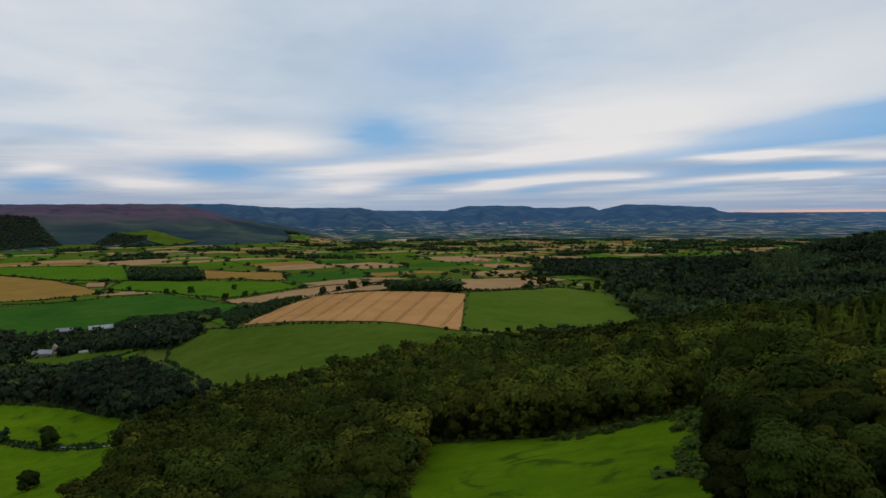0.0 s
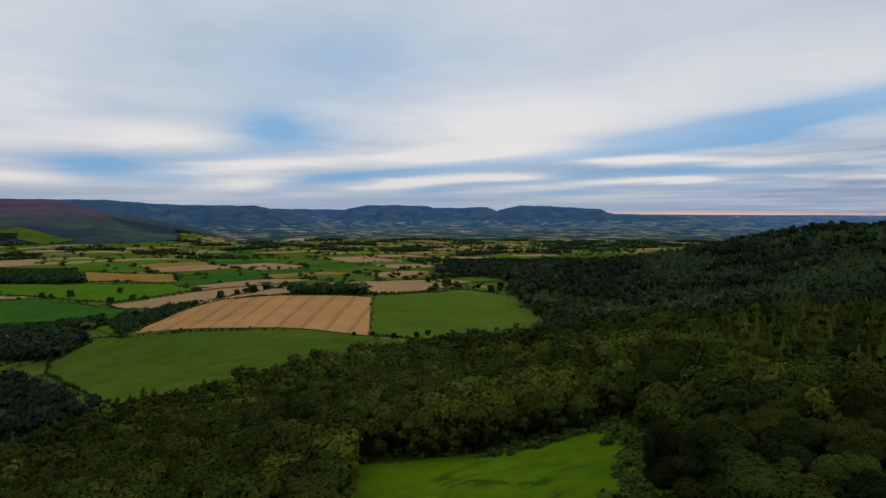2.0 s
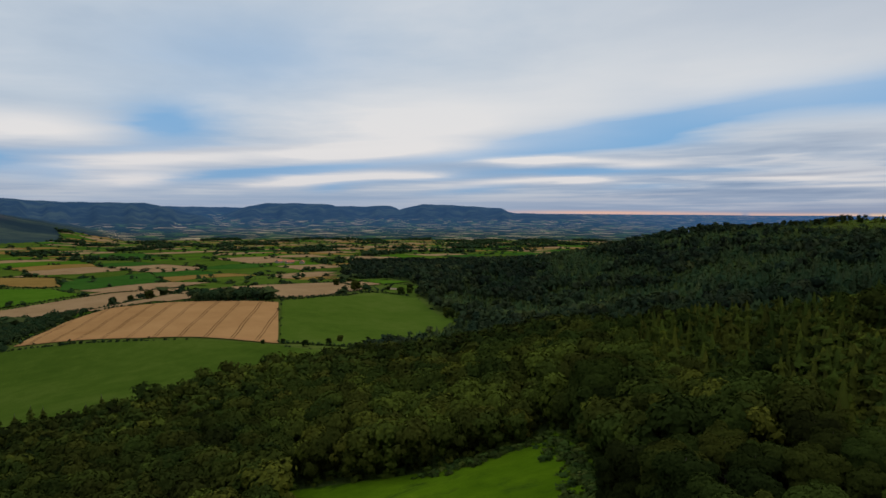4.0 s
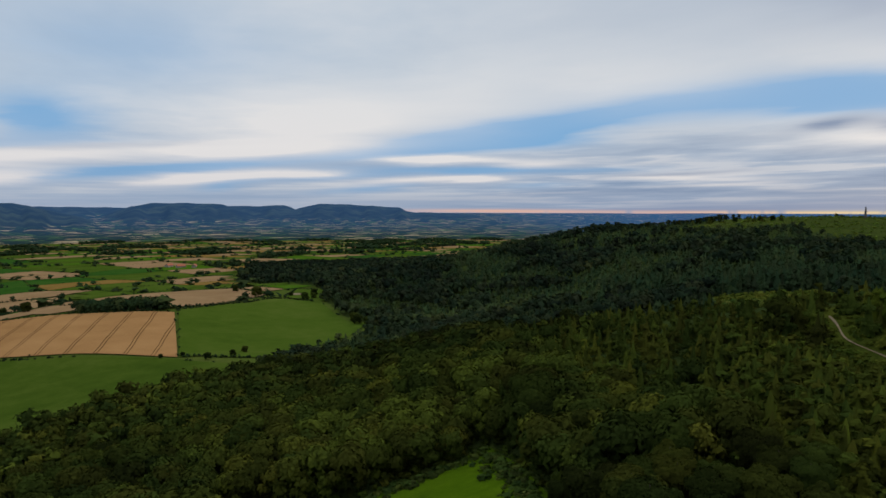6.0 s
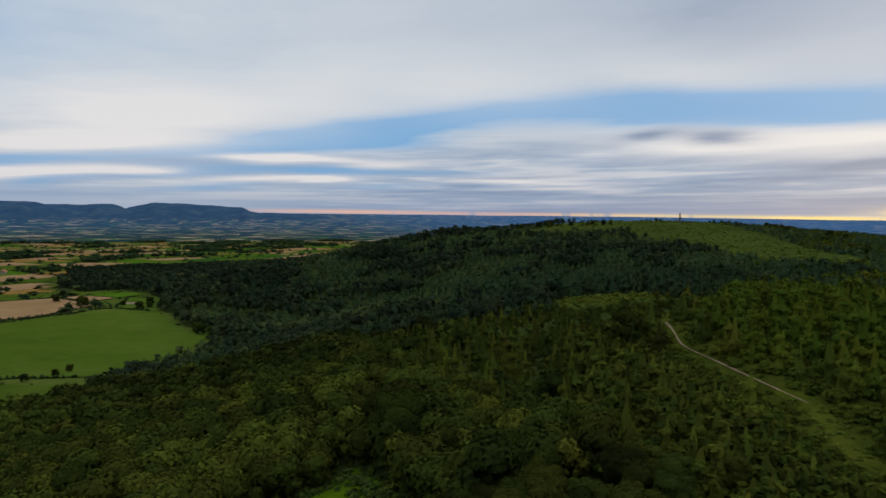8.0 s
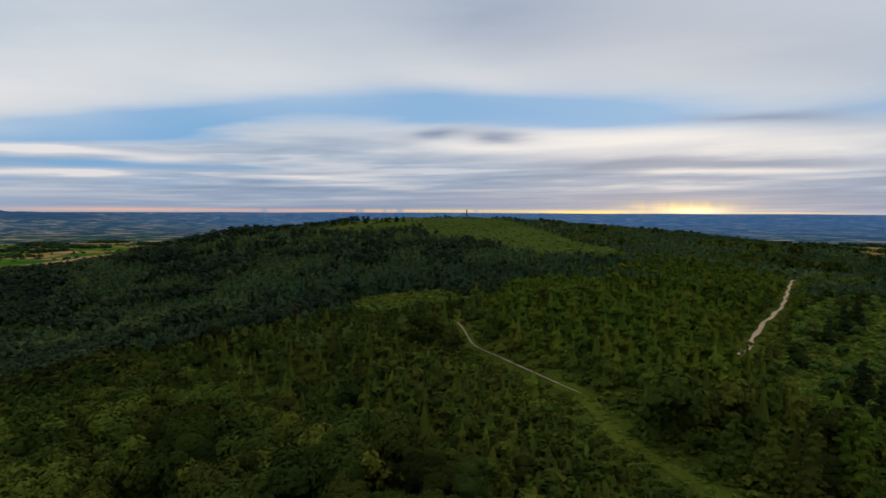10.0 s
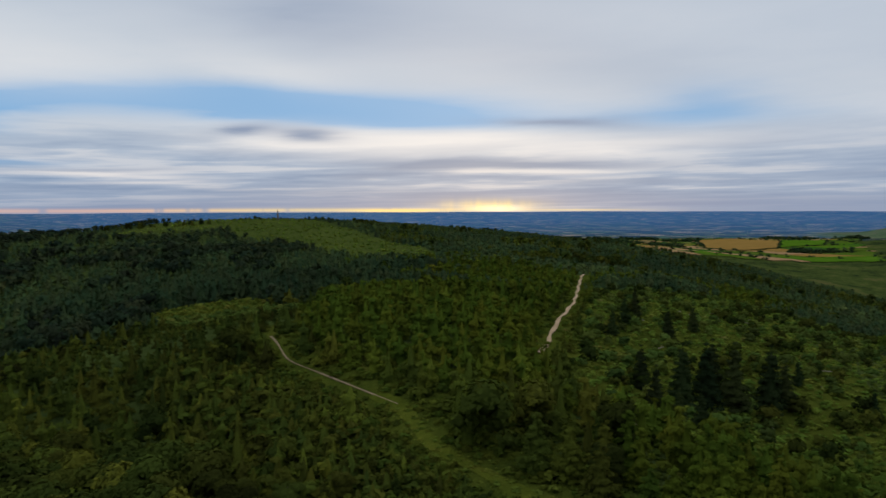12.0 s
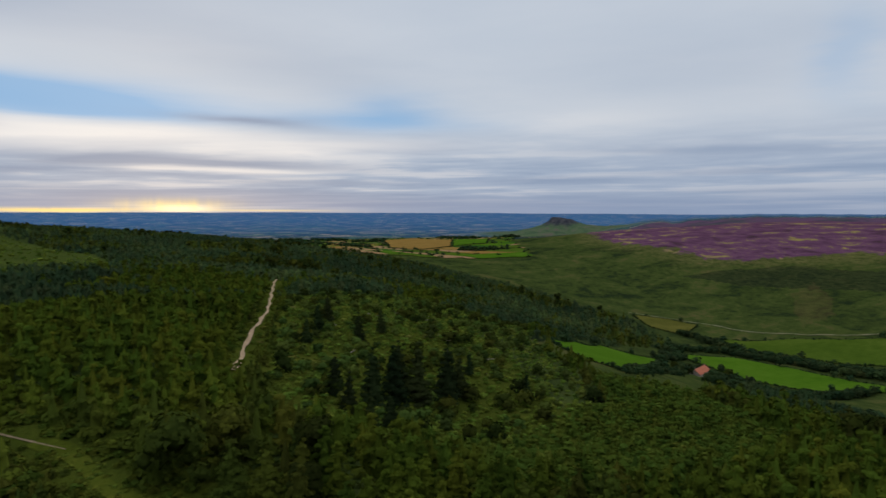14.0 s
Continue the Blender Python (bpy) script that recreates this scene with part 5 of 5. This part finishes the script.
r, _ = polar(x, y)
keep = rng.random(len(x)) < np.interp(r, [500, 1500, 2600], [0.80, 0.50, 0.22])
x, y, r = x[keep] + rng.normal(0, 1.5, int(keep.sum())), y[keep] + rng.normal(0, 1.5, int(keep.sum())), r[keep]
h = np.where(rng.random(len(x)) < 0.15, rng.uniform(5, 9, len(x)), rng.uniform(1.2, 2.4, len(x))) * np.interp(r, [500, 1500, 2600], [1.0, 0.9, 0.7])
bushes("far_hedges", x, y, h, 2, leaf_hedge, "far hedgerows with scattered trees", 1.7, 0.6)
# copses of the plain
xs, ys = [], []
for cx, cy in copses:
    n = 44
    k = rng.integers(0, len(cx), n)
    xs.append(cx[k] + rng.normal(0, 6, n)), ys.append(cy[k] + rng.normal(0, 6, n))
x, y = np.concatenate(xs), np.concatenate(ys)
bushes("far_copses", x, y, rng.uniform(7, 12, len(x)), 2, leaf_hedge, "dark copses on the plain", 1.1)


def filled(outline, step, chance=1.0):
    ox, oy = [p[0] for p in outline], [p[1] for p in outline]
    x, y = scatter(min(ox), max(ox), min(oy), max(oy), step)
    keep = inside(outline, x, y) & (rng.random(len(x)) < chance) & (near_line(TRACK, x, y) > 2.4) & (near_line(PATH_LINE, x, y) > 2.2)
    return x[keep], y[keep]


COPSES = [[(-4, 572), (54, 566), (57, 584), (-4, 592)], [(-297, 732), (-182, 650), (-176, 690), (-225, 735), (-300, 775)],
          [(-450, 1140), (-330, 1130), (-395, 1310), (-525, 1330)], [(-118, 505), (-110, 520), (-78, 590), (-120, 640), (-165, 700), (-185, 690), (-150, 600)]]
for outline in COPSES:
    x, y = filled(outline, 4.2)
    bushes("copse", x, y, rng.uniform(8.5, 11.5, len(x)) * (0.8 if outline is COPSES[0] else 1.0) * (0.42 if outline is COPSES[3] else 1.0), 1 if outline[0][1] > 900 else 0, leaf_hedge, "dense dark copse among the fields", 0.8)
# old trees round the churchyard
for outline in ([(-285, 588), (-215, 545), (-150, 480), (-138, 508), (-196, 600), (-250, 645), (-290, 640)], [(-430, 590), (-330, 568), (-322, 588), (-330, 640), (-420, 670)]):
    x, y = filled(outline, 4.6)
    far_off = (np.hypot(x + 306, y - 612) > 21) & (np.hypot(x + 255, y - 578) > 17) & (np.hypot(x + 240, y - 650) > 9)
    x, y = x[far_off], y[far_off]
    bushes("churchyard_trees", x, y, rng.uniform(7.0, 10.5, len(x)), 1, leaf_oak_haze, "dark old trees round the churchyard", 0.85, 0.35)
# woods along the foot of the western moor
for outline in MOOR_WOODS:
    x, y = filled(outline, 6.5)
    bushes("moor_foot_wood", x, y, rng.uniform(3, 6, len(x)), 2, leaf_oak_haze, "dark wood along the foot of the moor", 1.6, 0.6)
# scrub and bracken in the clearing, the young planting and the heath
x, y = filled(CLEARING, 2.7, 0.85)
bushes("bracken", x, y, rng.uniform(0.5, 1.3, len(x)), 1, leaf_clearing, "green bracken over a felled clearing", 1.8)
x, y = filled(CLEARING, 6.0, 0.62)
keep = rough(x + 30, y, 16) > -0.55
x, y = x[keep], y[keep]
low_birch = rng.random(len(x)) < 0.7
bushes("clearing_scrub", x[low_birch], y[low_birch], rng.uniform(1.2, 4.4, int(low_birch.sum())), 0, leaf_scrub, "birch and gorse scrub in the clearing", 1.0, 0.4)
bushes("clearing_thicket", x[~low_birch], y[~low_birch], rng.uniform(2.0, 5.2, int((~low_birch).sum())), 0, leaf_broad, "dark young trees and thickets in the clearing", 0.9, 0.5)

def saplings(name, outline, step, low, top, kind, label, cap=None, leaf=None):
    x, y = filled(outline, step, 0.95)
    h = rng.uniform(low, top, len(x)) * (1 + 0.25 * rough(x, y, 14))
    if cap is not None:
        h = np.minimum(h, cap(x, y))
    levels, mat = FAR_KINDS[kind]
    massed(name, levels[1], leaf or mat, x, y, ground(x, y) - 0.2, h, h * rng.uniform(1.1, 1.7, len(x)), np.clip(rng.normal(0.55, 0.2, len(x)), 0, 1), label)


saplings("young_planting", YOUNG, 2.5, 1.8, 4.2, "larch", "young bright-green planted trees", None, leaf_sapling)
saplings("young_pines", YOUNG_PINES, 2.3, 2.0, 5.0, "fir", "low young pines beside the footpath", lambda x, y: 0.5 + 0.3 * near_line(PATH_LINE, x, y))
# low growth under the near trees
x, y = scatter(-60, 160, -60, 190, 2.6)
r, b = polar(x, y)
keep = wooded(x, y) & (r > 60) & (r < 150) & (b > -20) & (b < 140)
x, y = x[keep], y[keep]
bushes("understorey", x, y, rng.uniform(0.5, 1.8, len(x)), 1, leaf_fern, "bramble and bracken under the trees", 1.5, 0.25)
x, y = filled(GLADE_SCRUB, 3.4, 0.9)
bushes("glade_scrub", x, y, rng.uniform(1.2, 3.4, len(x)), 0, leaf_scrub, "low scrub below the forest glade", 1.0, 0.6)
x, y = filled(GLADE, 3.0, 0.9)
bushes("glade_bracken", x, y, rng.uniform(0.8, 2.4, len(x)), 1, leaf_glade, "pale bracken in a forest glade", 1.2)
x, y = filled(HEATH, 8.0, 0.5)
bushes("heath_scrub", x, y, rng.uniform(0.8, 2.6, len(x)), 2, leaf_clearing, "low green scrub on the heath", 1.6)
x, y = along(PATH_LINE, 0.28)
x, y = x + rng.normal(0, 4.6, len(x)), y + rng.normal(0, 4.6, len(x))
keep = (near_line(PATH_LINE, x, y) > 0.55) & (near_line(PATH_LINE[4:], x, y) > 1.9) & ((near_line(PATH_LINE[:5], x, y) > 1.1) | (near_line(PATH_LINE[4:], x, y) < 0.1))
bushes("path_bracken", x[keep], y[keep], rng.uniform(0.4, 1.1, int(keep.sum())), 1, leaf_fern, "bracken along the footpath", 1.6)

x, y = along(PATH_LINE[4:], 0.16)
x, y = x + rng.normal(0, 1.7, len(x)), y + rng.normal(0, 1.7, len(x))
keep = near_line(PATH_LINE, x, y) > 0.25
bushes("ride_tussocks", x[keep], y[keep], rng.uniform(0.15, 0.5, int(keep.sum())), 1, leaf_glade, "low grass tussocks and bracken on the ride", 2.2, 0.35)

x, y = along(TRACK[1:], 0.4)
y = y + rng.normal(0, 5.0, len(x))
keep = near_line(TRACK, x, y) > 1.5
bushes("track_bracken", x[keep], y[keep], rng.uniform(0.4, 1.3, int(keep.sum())), 1, leaf_fern, "bracken and bramble along the forest track", 1.6)

# tree belts in the side valley
BELTS = [[(255, -96), (340, -166), (430, -222), (500, -268)], [(566, -287), (605, -335), (660, -347)], [(665, -350), (655, -415), (560, -447), (440, -475), (330, -500)],
         [(452, -412), (425, -300), (375, -240), (330, -190)], [(505, -268), (520, -300), (470, -330)], [(430, -480), (560, -455), (690, -430), (745, -420)]]
for belt in BELTS:
    for _ in range(3):
        x, y = along(belt, 3.4)
        x, y = x + rng.normal(0, 3.4, len(x)), y + rng.normal(0, 3.4, len(x))
        bushes("tree_belt", x, y, rng.uniform(2.5, 8.0, len(x)) * (0.5 if belt is BELTS[0] else 1.0), 0, leaf_hedge, "dark belt of valley trees and hedge", 0.85, 0.5)

# broad old trees at the corner of the wood meadow
old = tree_thing("old_broadleaf_tree", broad_crown(17, 17, 9500, 0.34, rng), leaf_broad_one, 17, 0.5, 6, "large old broadleaf tree with several domed boughs")
tagged(old, group="old trees by the meadow")
for tx, ty, size in ((79, 143, 0.86), (84, 149, 0.80), (77, 132, 0.66), (82, 124, 0.60), (75, 120, 0.60), (90, 134, 0.55), (69, 107, 0.58), (77, 108, 0.56), (86, 112, 0.5), (62, 94, 0.5), (70, 98, 0.5)):
    stand(old, pose(tx, ty, float(ground(tx, ty)) - 0.3, 0, 0, tx * 53 % 360) @ Matrix.Scale(size, 4))

# lone trees among the fields
lone = tree_thing("field_tree", broad_crown(10, 10, 1200, 0.42, rng), leaf_broad_one, 10, 0.3, 4, "lone dark broadleaf tree in a hedgerow")
tagged(lone, group="lone trees among the fields")
for tx, ty, size in ((139, 644, 1.0), (130, 690, 0.7), (176, 616, 0.8), (186, 622, 0.6), (192, 640, 0.7), (-40, 640, 0.9), (-70, 655, 0.8), (-60, 700, 0.7), (-230, 905, 1.0), (-300, 985, 1.1),
                     (-335, 985, 0.9), (-240, 990, 0.9), (-412, 985, 0.9), (-156, 332, 0.95), (-163, 345, 0.75), (-79, 216, 0.7), (-129, 267, 0.8), (-148, 399, 0.9), (60, 424, 0.45), (36, 434, 0.3),
                     (48, 436, 0.3), (75, 430, 0.4), (84, 440, 0.45), (184, 510, 0.8), (190, 503, 0.7), (186, 520, 0.8), (497, -278, 0.5), (490, -299, 0.36), (516, -274, 0.7), (522, -308, 0.75), (481, -306, 0.42), (512, -322, 0.7), (524, -334, 0.9), (530, -284, 0.6), (475, -280, 0.4), (170, 640, 0.45)):
    stand(lone, pose(tx, ty, float(ground(tx, ty)) - 0.1, 0, 0, tx * 71 % 360) @ Matrix.Scale(size, 4))

# a few spires on the wood's lower edge
spire = tree_thing("edge_conifer", fir_crown(11, 6.0, 1400, 0.38, rng), leaf_fir_one, 13, 0.2, 0, "slim dark conifer at the lower edge of the wood")
tagged(spire, group="conifers at the wood's edge")
for tx, ty, size in ((-36, 318, 1.0), (-42, 322, 0.8), (-31, 316, 0.85), (-60, 336, 0.9), (-65, 340, 1.0), (-72, 344, 0.8), (-79, 350, 0.7), (-22, 318, 0.7)):
    stand(spire, pose(tx, ty, float(ground(tx, ty)) - 0.1, 0, 0, tx * 31 % 360) @ Matrix.Scale(size, 4))

# small wind-cut trees along the skyline by the monument
for k in range(30):
    far_b = radians(48.2 + 8.4 * (k / 18) + rng.normal(0, 0.3)) if k < 18 else radians(67.4 + 5.4 * ((k - 18) / 12) + rng.normal(0, 0.25))
    far_r = 985 + rng.normal(0, 12) if k < 18 else 1120 + rng.normal(0, 12)
    tx, ty = HUB[0] + far_r * math.sin(far_b), HUB[1] + far_r * math.cos(far_b)
    model, size = (spire, rng.uniform(0.55, 1.05)) if k % 3 else (lone, rng.uniform(0.5, 0.95))
    stand(model, pose(tx, ty, float(ground(tx, ty)) - 0.1, 0, 0, rng.uniform(0, 360)) @ Matrix.Scale(size, 4))

# bracken bank beside the wood meadow
x, y = along([(12, 118), (15, 140), (18, 168)], 0.35)
x = x - np.abs(rng.normal(0, 2.6, len(x)))
bushes("bracken_bank", x, y, rng.uniform(0.5, 1.2, len(x)), 1, leaf_fern, "bracken bank at the meadow's edge", 1.6)


# rank scrub along the meadow's far side
x, y = along([(46, 152), (70, 149), (67, 133), (60, 117), (50, 99)], 0.3)
x, y = x - np.abs(rng.normal(0, 2.6, len(x))) + 1.5, y - np.abs(rng.normal(0, 1.6, len(x))) + 1.0
bushes("meadow_scrub", x, y, rng.uniform(0.4, 1.5, len(x)), 1, leaf_scrub, "rank bramble and nettle scrub at the meadow's edge", 1.6, 0.3)


# ---- the monument, the village and the cottage ----
def part(name, bm, material, parent, label=""):
    """Links a bmesh as one mesh object under a thing or a part."""
    me = bpy.data.meshes.new(name)
    bmesh.ops.recalc_face_normals(bm, faces=bm.faces[:])
    bm.to_mesh(me)
    bm.free()
    me.materials.append(material)
    ob = new(name, me)
    ob.parent = parent
    return tagged(ob, label) if label else ob


def solid(loops):
    """Closed body from stacked loops of equal length."""
    bm = bmesh.new()
    rings = [[bm.verts.new(p) for p in loop] for loop in loops]
    for a, b in zip(rings, rings[1:]):
        for i in range(len(a)):
            bm.faces.new((a[i], a[(i + 1) % len(a)], b[(i + 1) % len(b)], b[i]))
    bm.faces.new(rings[0][::-1])
    bm.faces.new(rings[-1])
    return bm


def box(x0, x1, y0, y1, z0, z1, taper=0.0, bevel=0.04):
    def loop(z, t):
        return [(x0 + t, y0 + t, z), (x1 - t, y0 + t, z), (x1 - t, y1 - t, z), (x0 + t, y1 - t, z)]
    bm = solid([loop(z0, 0), loop(z1, taper)])
    if bevel:
        bmesh.ops.bevel(bm, geom=bm.edges[:], offset=bevel, segments=1, affect="EDGES")
    return bm


def gable(x0, x1, y0, y1, z0, z1):
    """Gable walls' top: a prism with its ridge along x."""
    m = (y0 + y1) / 2
    bm = bmesh.new()
    a = [bm.verts.new(p) for p in ((x0, y0, z0), (x0, y1, z0), (x0, m, z1))]
    b = [bm.verts.new(p) for p in ((x1, y0, z0), (x1, y1, z0), (x1, m, z1))]
    bm.faces.new(a), bm.faces.new(b[::-1])
    for i, j in ((0, 1), (1, 2), (2, 0)):
        bm.faces.new((a[i], b[i], b[j], a[j]))
    return bm


def roof_slope(x0, x1, y_eave, y_ridge, z_eave, z_ridge, thick=0.22):
    """One roof slope with courses that overlap."""
    bm = bmesh.new()
    n = 7
    for k in range(n):
        s0, s1 = k / n, (k + 1) / n + 0.02
        ya, yb = y_eave + (y_ridge - y_eave) * s0, y_eave + (y_ridge - y_eave) * min(s1, 1)
        za, zb = z_eave + (z_ridge - z_eave) * s0, z_eave + (z_ridge - z_eave) * min(s1, 1)
        v = [bm.verts.new(p) for p in ((x0, ya, za), (x1, ya, za), (x1, yb, zb), (x0, yb, zb),
                                       (x0, ya, za + thick), (x1, ya, za + thick), (x1, yb, zb + thick * 0.6), (x0, yb, zb + thick * 0.6))]
        for f in ((0, 1, 2, 3), (4, 5, 6, 7), (0, 1, 5, 4), (1, 2, 6, 5), (2, 3, 7, 6), (3, 0, 4, 7)):
            bm.faces.new([v[i] for i in f])
    return bm


def window(parent, x, y, z, w, h, face):
    """A small window: frame, pane and sill on a wall that faces along y."""
    frame_ob = part("window", box(x - w / 2, x + w / 2, y - 0.06 * face, y + 0.08 * face, z, z + h, 0, 0), white_paint, parent)
    part("pane", box(x - w / 2 + 0.1, x + w / 2 - 0.1, y + 0.06 * face, y + 0.10 * face, z + 0.1, z + h - 0.1, 0, 0), glass_dark, frame_ob)
    part("sill", box(x - w / 2 - 0.1, x + w / 2 + 0.1, y, y + 0.18 * face, z - 0.12, z, 0, 0), sandstone, frame_ob)


def house(name, length, depth, eave, ridge, wall_mat, roof_mat, label, category, windows=3, chimneys=1):
    top = new(name)
    wall = part("wall", box(-length / 2, length / 2, -depth / 2, depth / 2, -2.5, eave), wall_mat, top)
    part("gable", gable(-length / 2 + 0.02, length / 2 - 0.02, -depth / 2, depth / 2, eave, ridge - 0.1), wall_mat, wall)
    for side in (-1, 1):
        part("roof_slope", roof_slope(-length / 2 - 0.3, length / 2 + 0.3, side * (depth / 2 + 0.35), 0, eave - 0.15, ridge), roof_mat, top)
    part("ridge", box(-length / 2 - 0.3, length / 2 + 0.3, -0.18, 0.18, ridge + 0.02, ridge + 0.24), roof_mat, top)
    for i in range(chimneys):
        cx = (-0.42 if i == 0 else 0.42) * length
        stack = part("chimney", box(cx - 0.45, cx + 0.45, -0.4, 0.4, ridge - 0.8, ridge + 1.3), sandstone, top)
        part("chimney_pot", box(cx - 0.16, cx + 0.16, -0.16, 0.16, ridge + 1.3, ridge + 1.8, 0.03), pantile, stack)
    for i in range(windows):
        for side in (-1, 1):
            window(wall, (i - (windows - 1) / 2) * length / (windows + 0.4), side * depth / 2, 1.0, 1.1, 1.3, side)
    return tagged(top, label, category)


def settle(ob, x, y, turn):
    ob.matrix_world = pose(x, y, float(ground(x, y)), 0, 0, turn)
    return ob


# hill-top obelisk: stepped base, plinth, tapering shaft of courses, pointed cap
obelisk = new("obelisk_monument")
for i, (half, z0, z1) in enumerate(((2.6, -1.0, 0.5), (2.1, 0.5, 0.95))):
    part("step", box(-half, half, -half, half, z0, z1), dark_stone, obelisk)
part("plinth", box(-1.55, 1.55, -1.55, 1.55, 0.95, 3.4, 0.06), dark_stone, obelisk)
part("cornice", box(-1.72, 1.72, -1.72, 1.72, 3.4, 3.75, 0.05), dark_stone, obelisk)
for k in range(12):
    h0, h1 = 1.32 - 0.055 * k, 1.32 - 0.055 * (k + 1) + 0.012
    part("course", box(-h0, h0, -h0, h0, 3.75 + k * 0.92, 3.75 + (k + 1) * 0.92, h0 - h1, 0.03), dark_stone, obelisk)
part("cap", solid([[(-0.66, -0.66, 14.79), (0.66, -0.66, 14.79), (0.66, 0.66, 14.79), (-0.66, 0.66, 14.79)], [(-0.05, -0.05, 16.6), (0.05, -0.05, 16.6), (0.05, 0.05, 16.6), (-0.05, 0.05, 16.6)]]), dark_stone, obelisk)
tagged(obelisk, "dark weathered sandstone obelisk on a heathery hilltop", "monument")
settle(obelisk, 975, 570, 12)

church = new("church")
nave = part("nave_wall", box(-9, 9, -4, 4, -2.5, 5.0), sandstone, church)
part("nave_gable", gable(-8.98, 8.98, -4, 4, 5.0, 8.5), sandstone, nave)
for side in (-1, 1):
    part("nave_roof", roof_slope(-9.3, 9.3, side * 4.4, 0, 4.8, 8.8), slate_pale, church, "pale slate roof")
chancel = part("chancel_wall", box(-16, -9.02, -3, 3, -2.5, 3.8), sandstone, church)
part("chancel_gable", gable(-15.98, -9.05, -3, 3, 3.8, 6.4), sandstone, chancel)
for side in (-1, 1):
    part("chancel_roof", roof_slope(-16.3, -9.35, side * 3.3, 0, 3.6, 6.7), slate_pale, church, "pale slate roof")
tower = part("tower", box(9.02, 13.6, -2.3, 2.3, -2.5, 12.5), sandstone, church)
part("parapet", box(8.9, 13.75, -2.45, 2.45, 12.5, 13.1), sandstone, tower)
part("belfry_louvre", box(10.6, 12.0, -2.42, -2.28, 9.2, 11.4, 0, 0), slate, tower)
part("cap_roof", solid([[(9.2, -2.2, 13.1), (13.4, -2.2, 13.1), (13.4, 2.2, 13.1), (9.2, 2.2, 13.1)], [(11.2, -0.1, 16.2), (11.4, -0.1, 16.2), (11.4, 0.1, 16.2), (11.2, 0.1, 16.2)]]), sandstone, church, "pointed stone tower cap")
for i in range(4):
    for side in (-1, 1):
        window(nave, -6.4 + i * 4.2, side * 4, 1.4, 1.0, 2.6, side)
tagged(church, "sandstone church with pale slate roofs and a capped tower", "church")
settle(church, -306, 612, -6)
church.scale = (0.74, 0.74, 0.74)

barn = house("farm_barn", 34, 13, 4.5, 7.6, dark_stone, tin, "long farm barn with a pale grey sheet roof", "barn", 0, 0)
settle(barn, -314, 746, 32)
barn = house("farm_barn", 22, 12, 4.0, 6.6, dark_stone, slate, "farm barn with a dark slate roof", "barn", 0, 0)
settle(barn, -352, 742, 12)
cottage = house("village_house", 16, 8, 5.0, 8.0, sandstone, pantile, "stone village house with a red pantile roof", "house", 4, 2)
settle(cottage, -240, 650, -35)
cottage = house("cottage", 24, 9, 3.6, 7.4, sandstone, pantile, "stone cottage with a red pantile roof among trees", "house", 4, 2)
settle(cottage, 505, -292, -52)
shed = house("shed", 7, 4.5, 2.4, 3.6, white_paint, tin, "small white shed beside the cottage", "shed", 1, 0)
settle(shed, 497, -311, -40)
for bx, by, turn in ((180, 1470, 20), (205, 1462, 75), (160, 1490, 50)):
    settle(house("farmhouse", 18, 9, 5, 8, sandstone, pantile, "far farmhouse with a red roof on the plain", "house", 3, 1), bx, by, turn)

# parked vans by the churchyard
for vx, vy, turn in ((-262, 585, 20), (-256, 580, 20), (-248, 585, 60)):
    van = new("parked_van")
    part("body", box(-2.6, 1.6, -0.95, 0.95, 0.35, 2.3, 0.12, 0.1), white_paint, van)
    part("bonnet", box(1.55, 2.6, -0.92, 0.92, 0.35, 1.25, 0.1, 0.08), white_paint, van)
    part("windscreen", box(1.5, 1.68, -0.8, 0.8, 1.3, 2.1, 0.03, 0), glass_dark, van)
    for wx in (-1.7, 1.6):
        for wy in (-0.9, 0.9):
            bm = bmesh.new()
            bmesh.ops.create_cone(bm, cap_ends=True, segments=12, radius1=0.36, radius2=0.36, depth=0.24, matrix=pose(wx, wy, 0.36, 90, 0, 0))
            part("wheel", bm, slate, van)
    tagged(van, "white van parked on grass by the church", "van", group="vans by the churchyard")
    settle(van, vx, vy, turn)

# drystone wall by the dale meadow
ribbon("meadow_wall", [(-150, 331), (-135, 322), (-116, 311)], 0.8, slate_pale, "pale drystone wall across the meadow", 0.6)

# bleached logs and stones left in the clearing
log_rng = np.random.default_rng(5)
log = new("fallen_log")
part("stem", solid([[(x * 0.6, 0.17 * (1 - 0.08 * k) * math.cos(a), 0.17 + 0.17 * (1 - 0.08 * k) * math.sin(a)) for a in (i * math.pi / 4 for i in range(8))] for k, x in enumerate((-2.4, -1.2, 0.1, 1.4, 2.5))]), timber, log)
part("branch_stub", solid([[(0.5 + 0.05 * math.cos(a), 0.05 * math.sin(a), 0.25 + h) for a in (i * math.pi / 3 for i in range(6))] for h in (0.0, 0.35, 0.6)]), timber, log)
tagged(log, "bleached fallen log among bracken in the clearing", "log", group="logs in the clearing")
first = True
for _ in range(20):
    t = log_rng.random()
    lx, ly = 175 + 150 * t + log_rng.normal(0, 8), 25 - 60 * log_rng.random() + log_rng.normal(0, 5)
    m = pose(lx, ly, float(ground(lx, ly)) + 0.45, log_rng.uniform(-6, 6), log_rng.uniform(-8, 8), log_rng.uniform(0, 360))
    if first:
        log.matrix_world, first = m, False
    else:
        copy_thing(log, m)
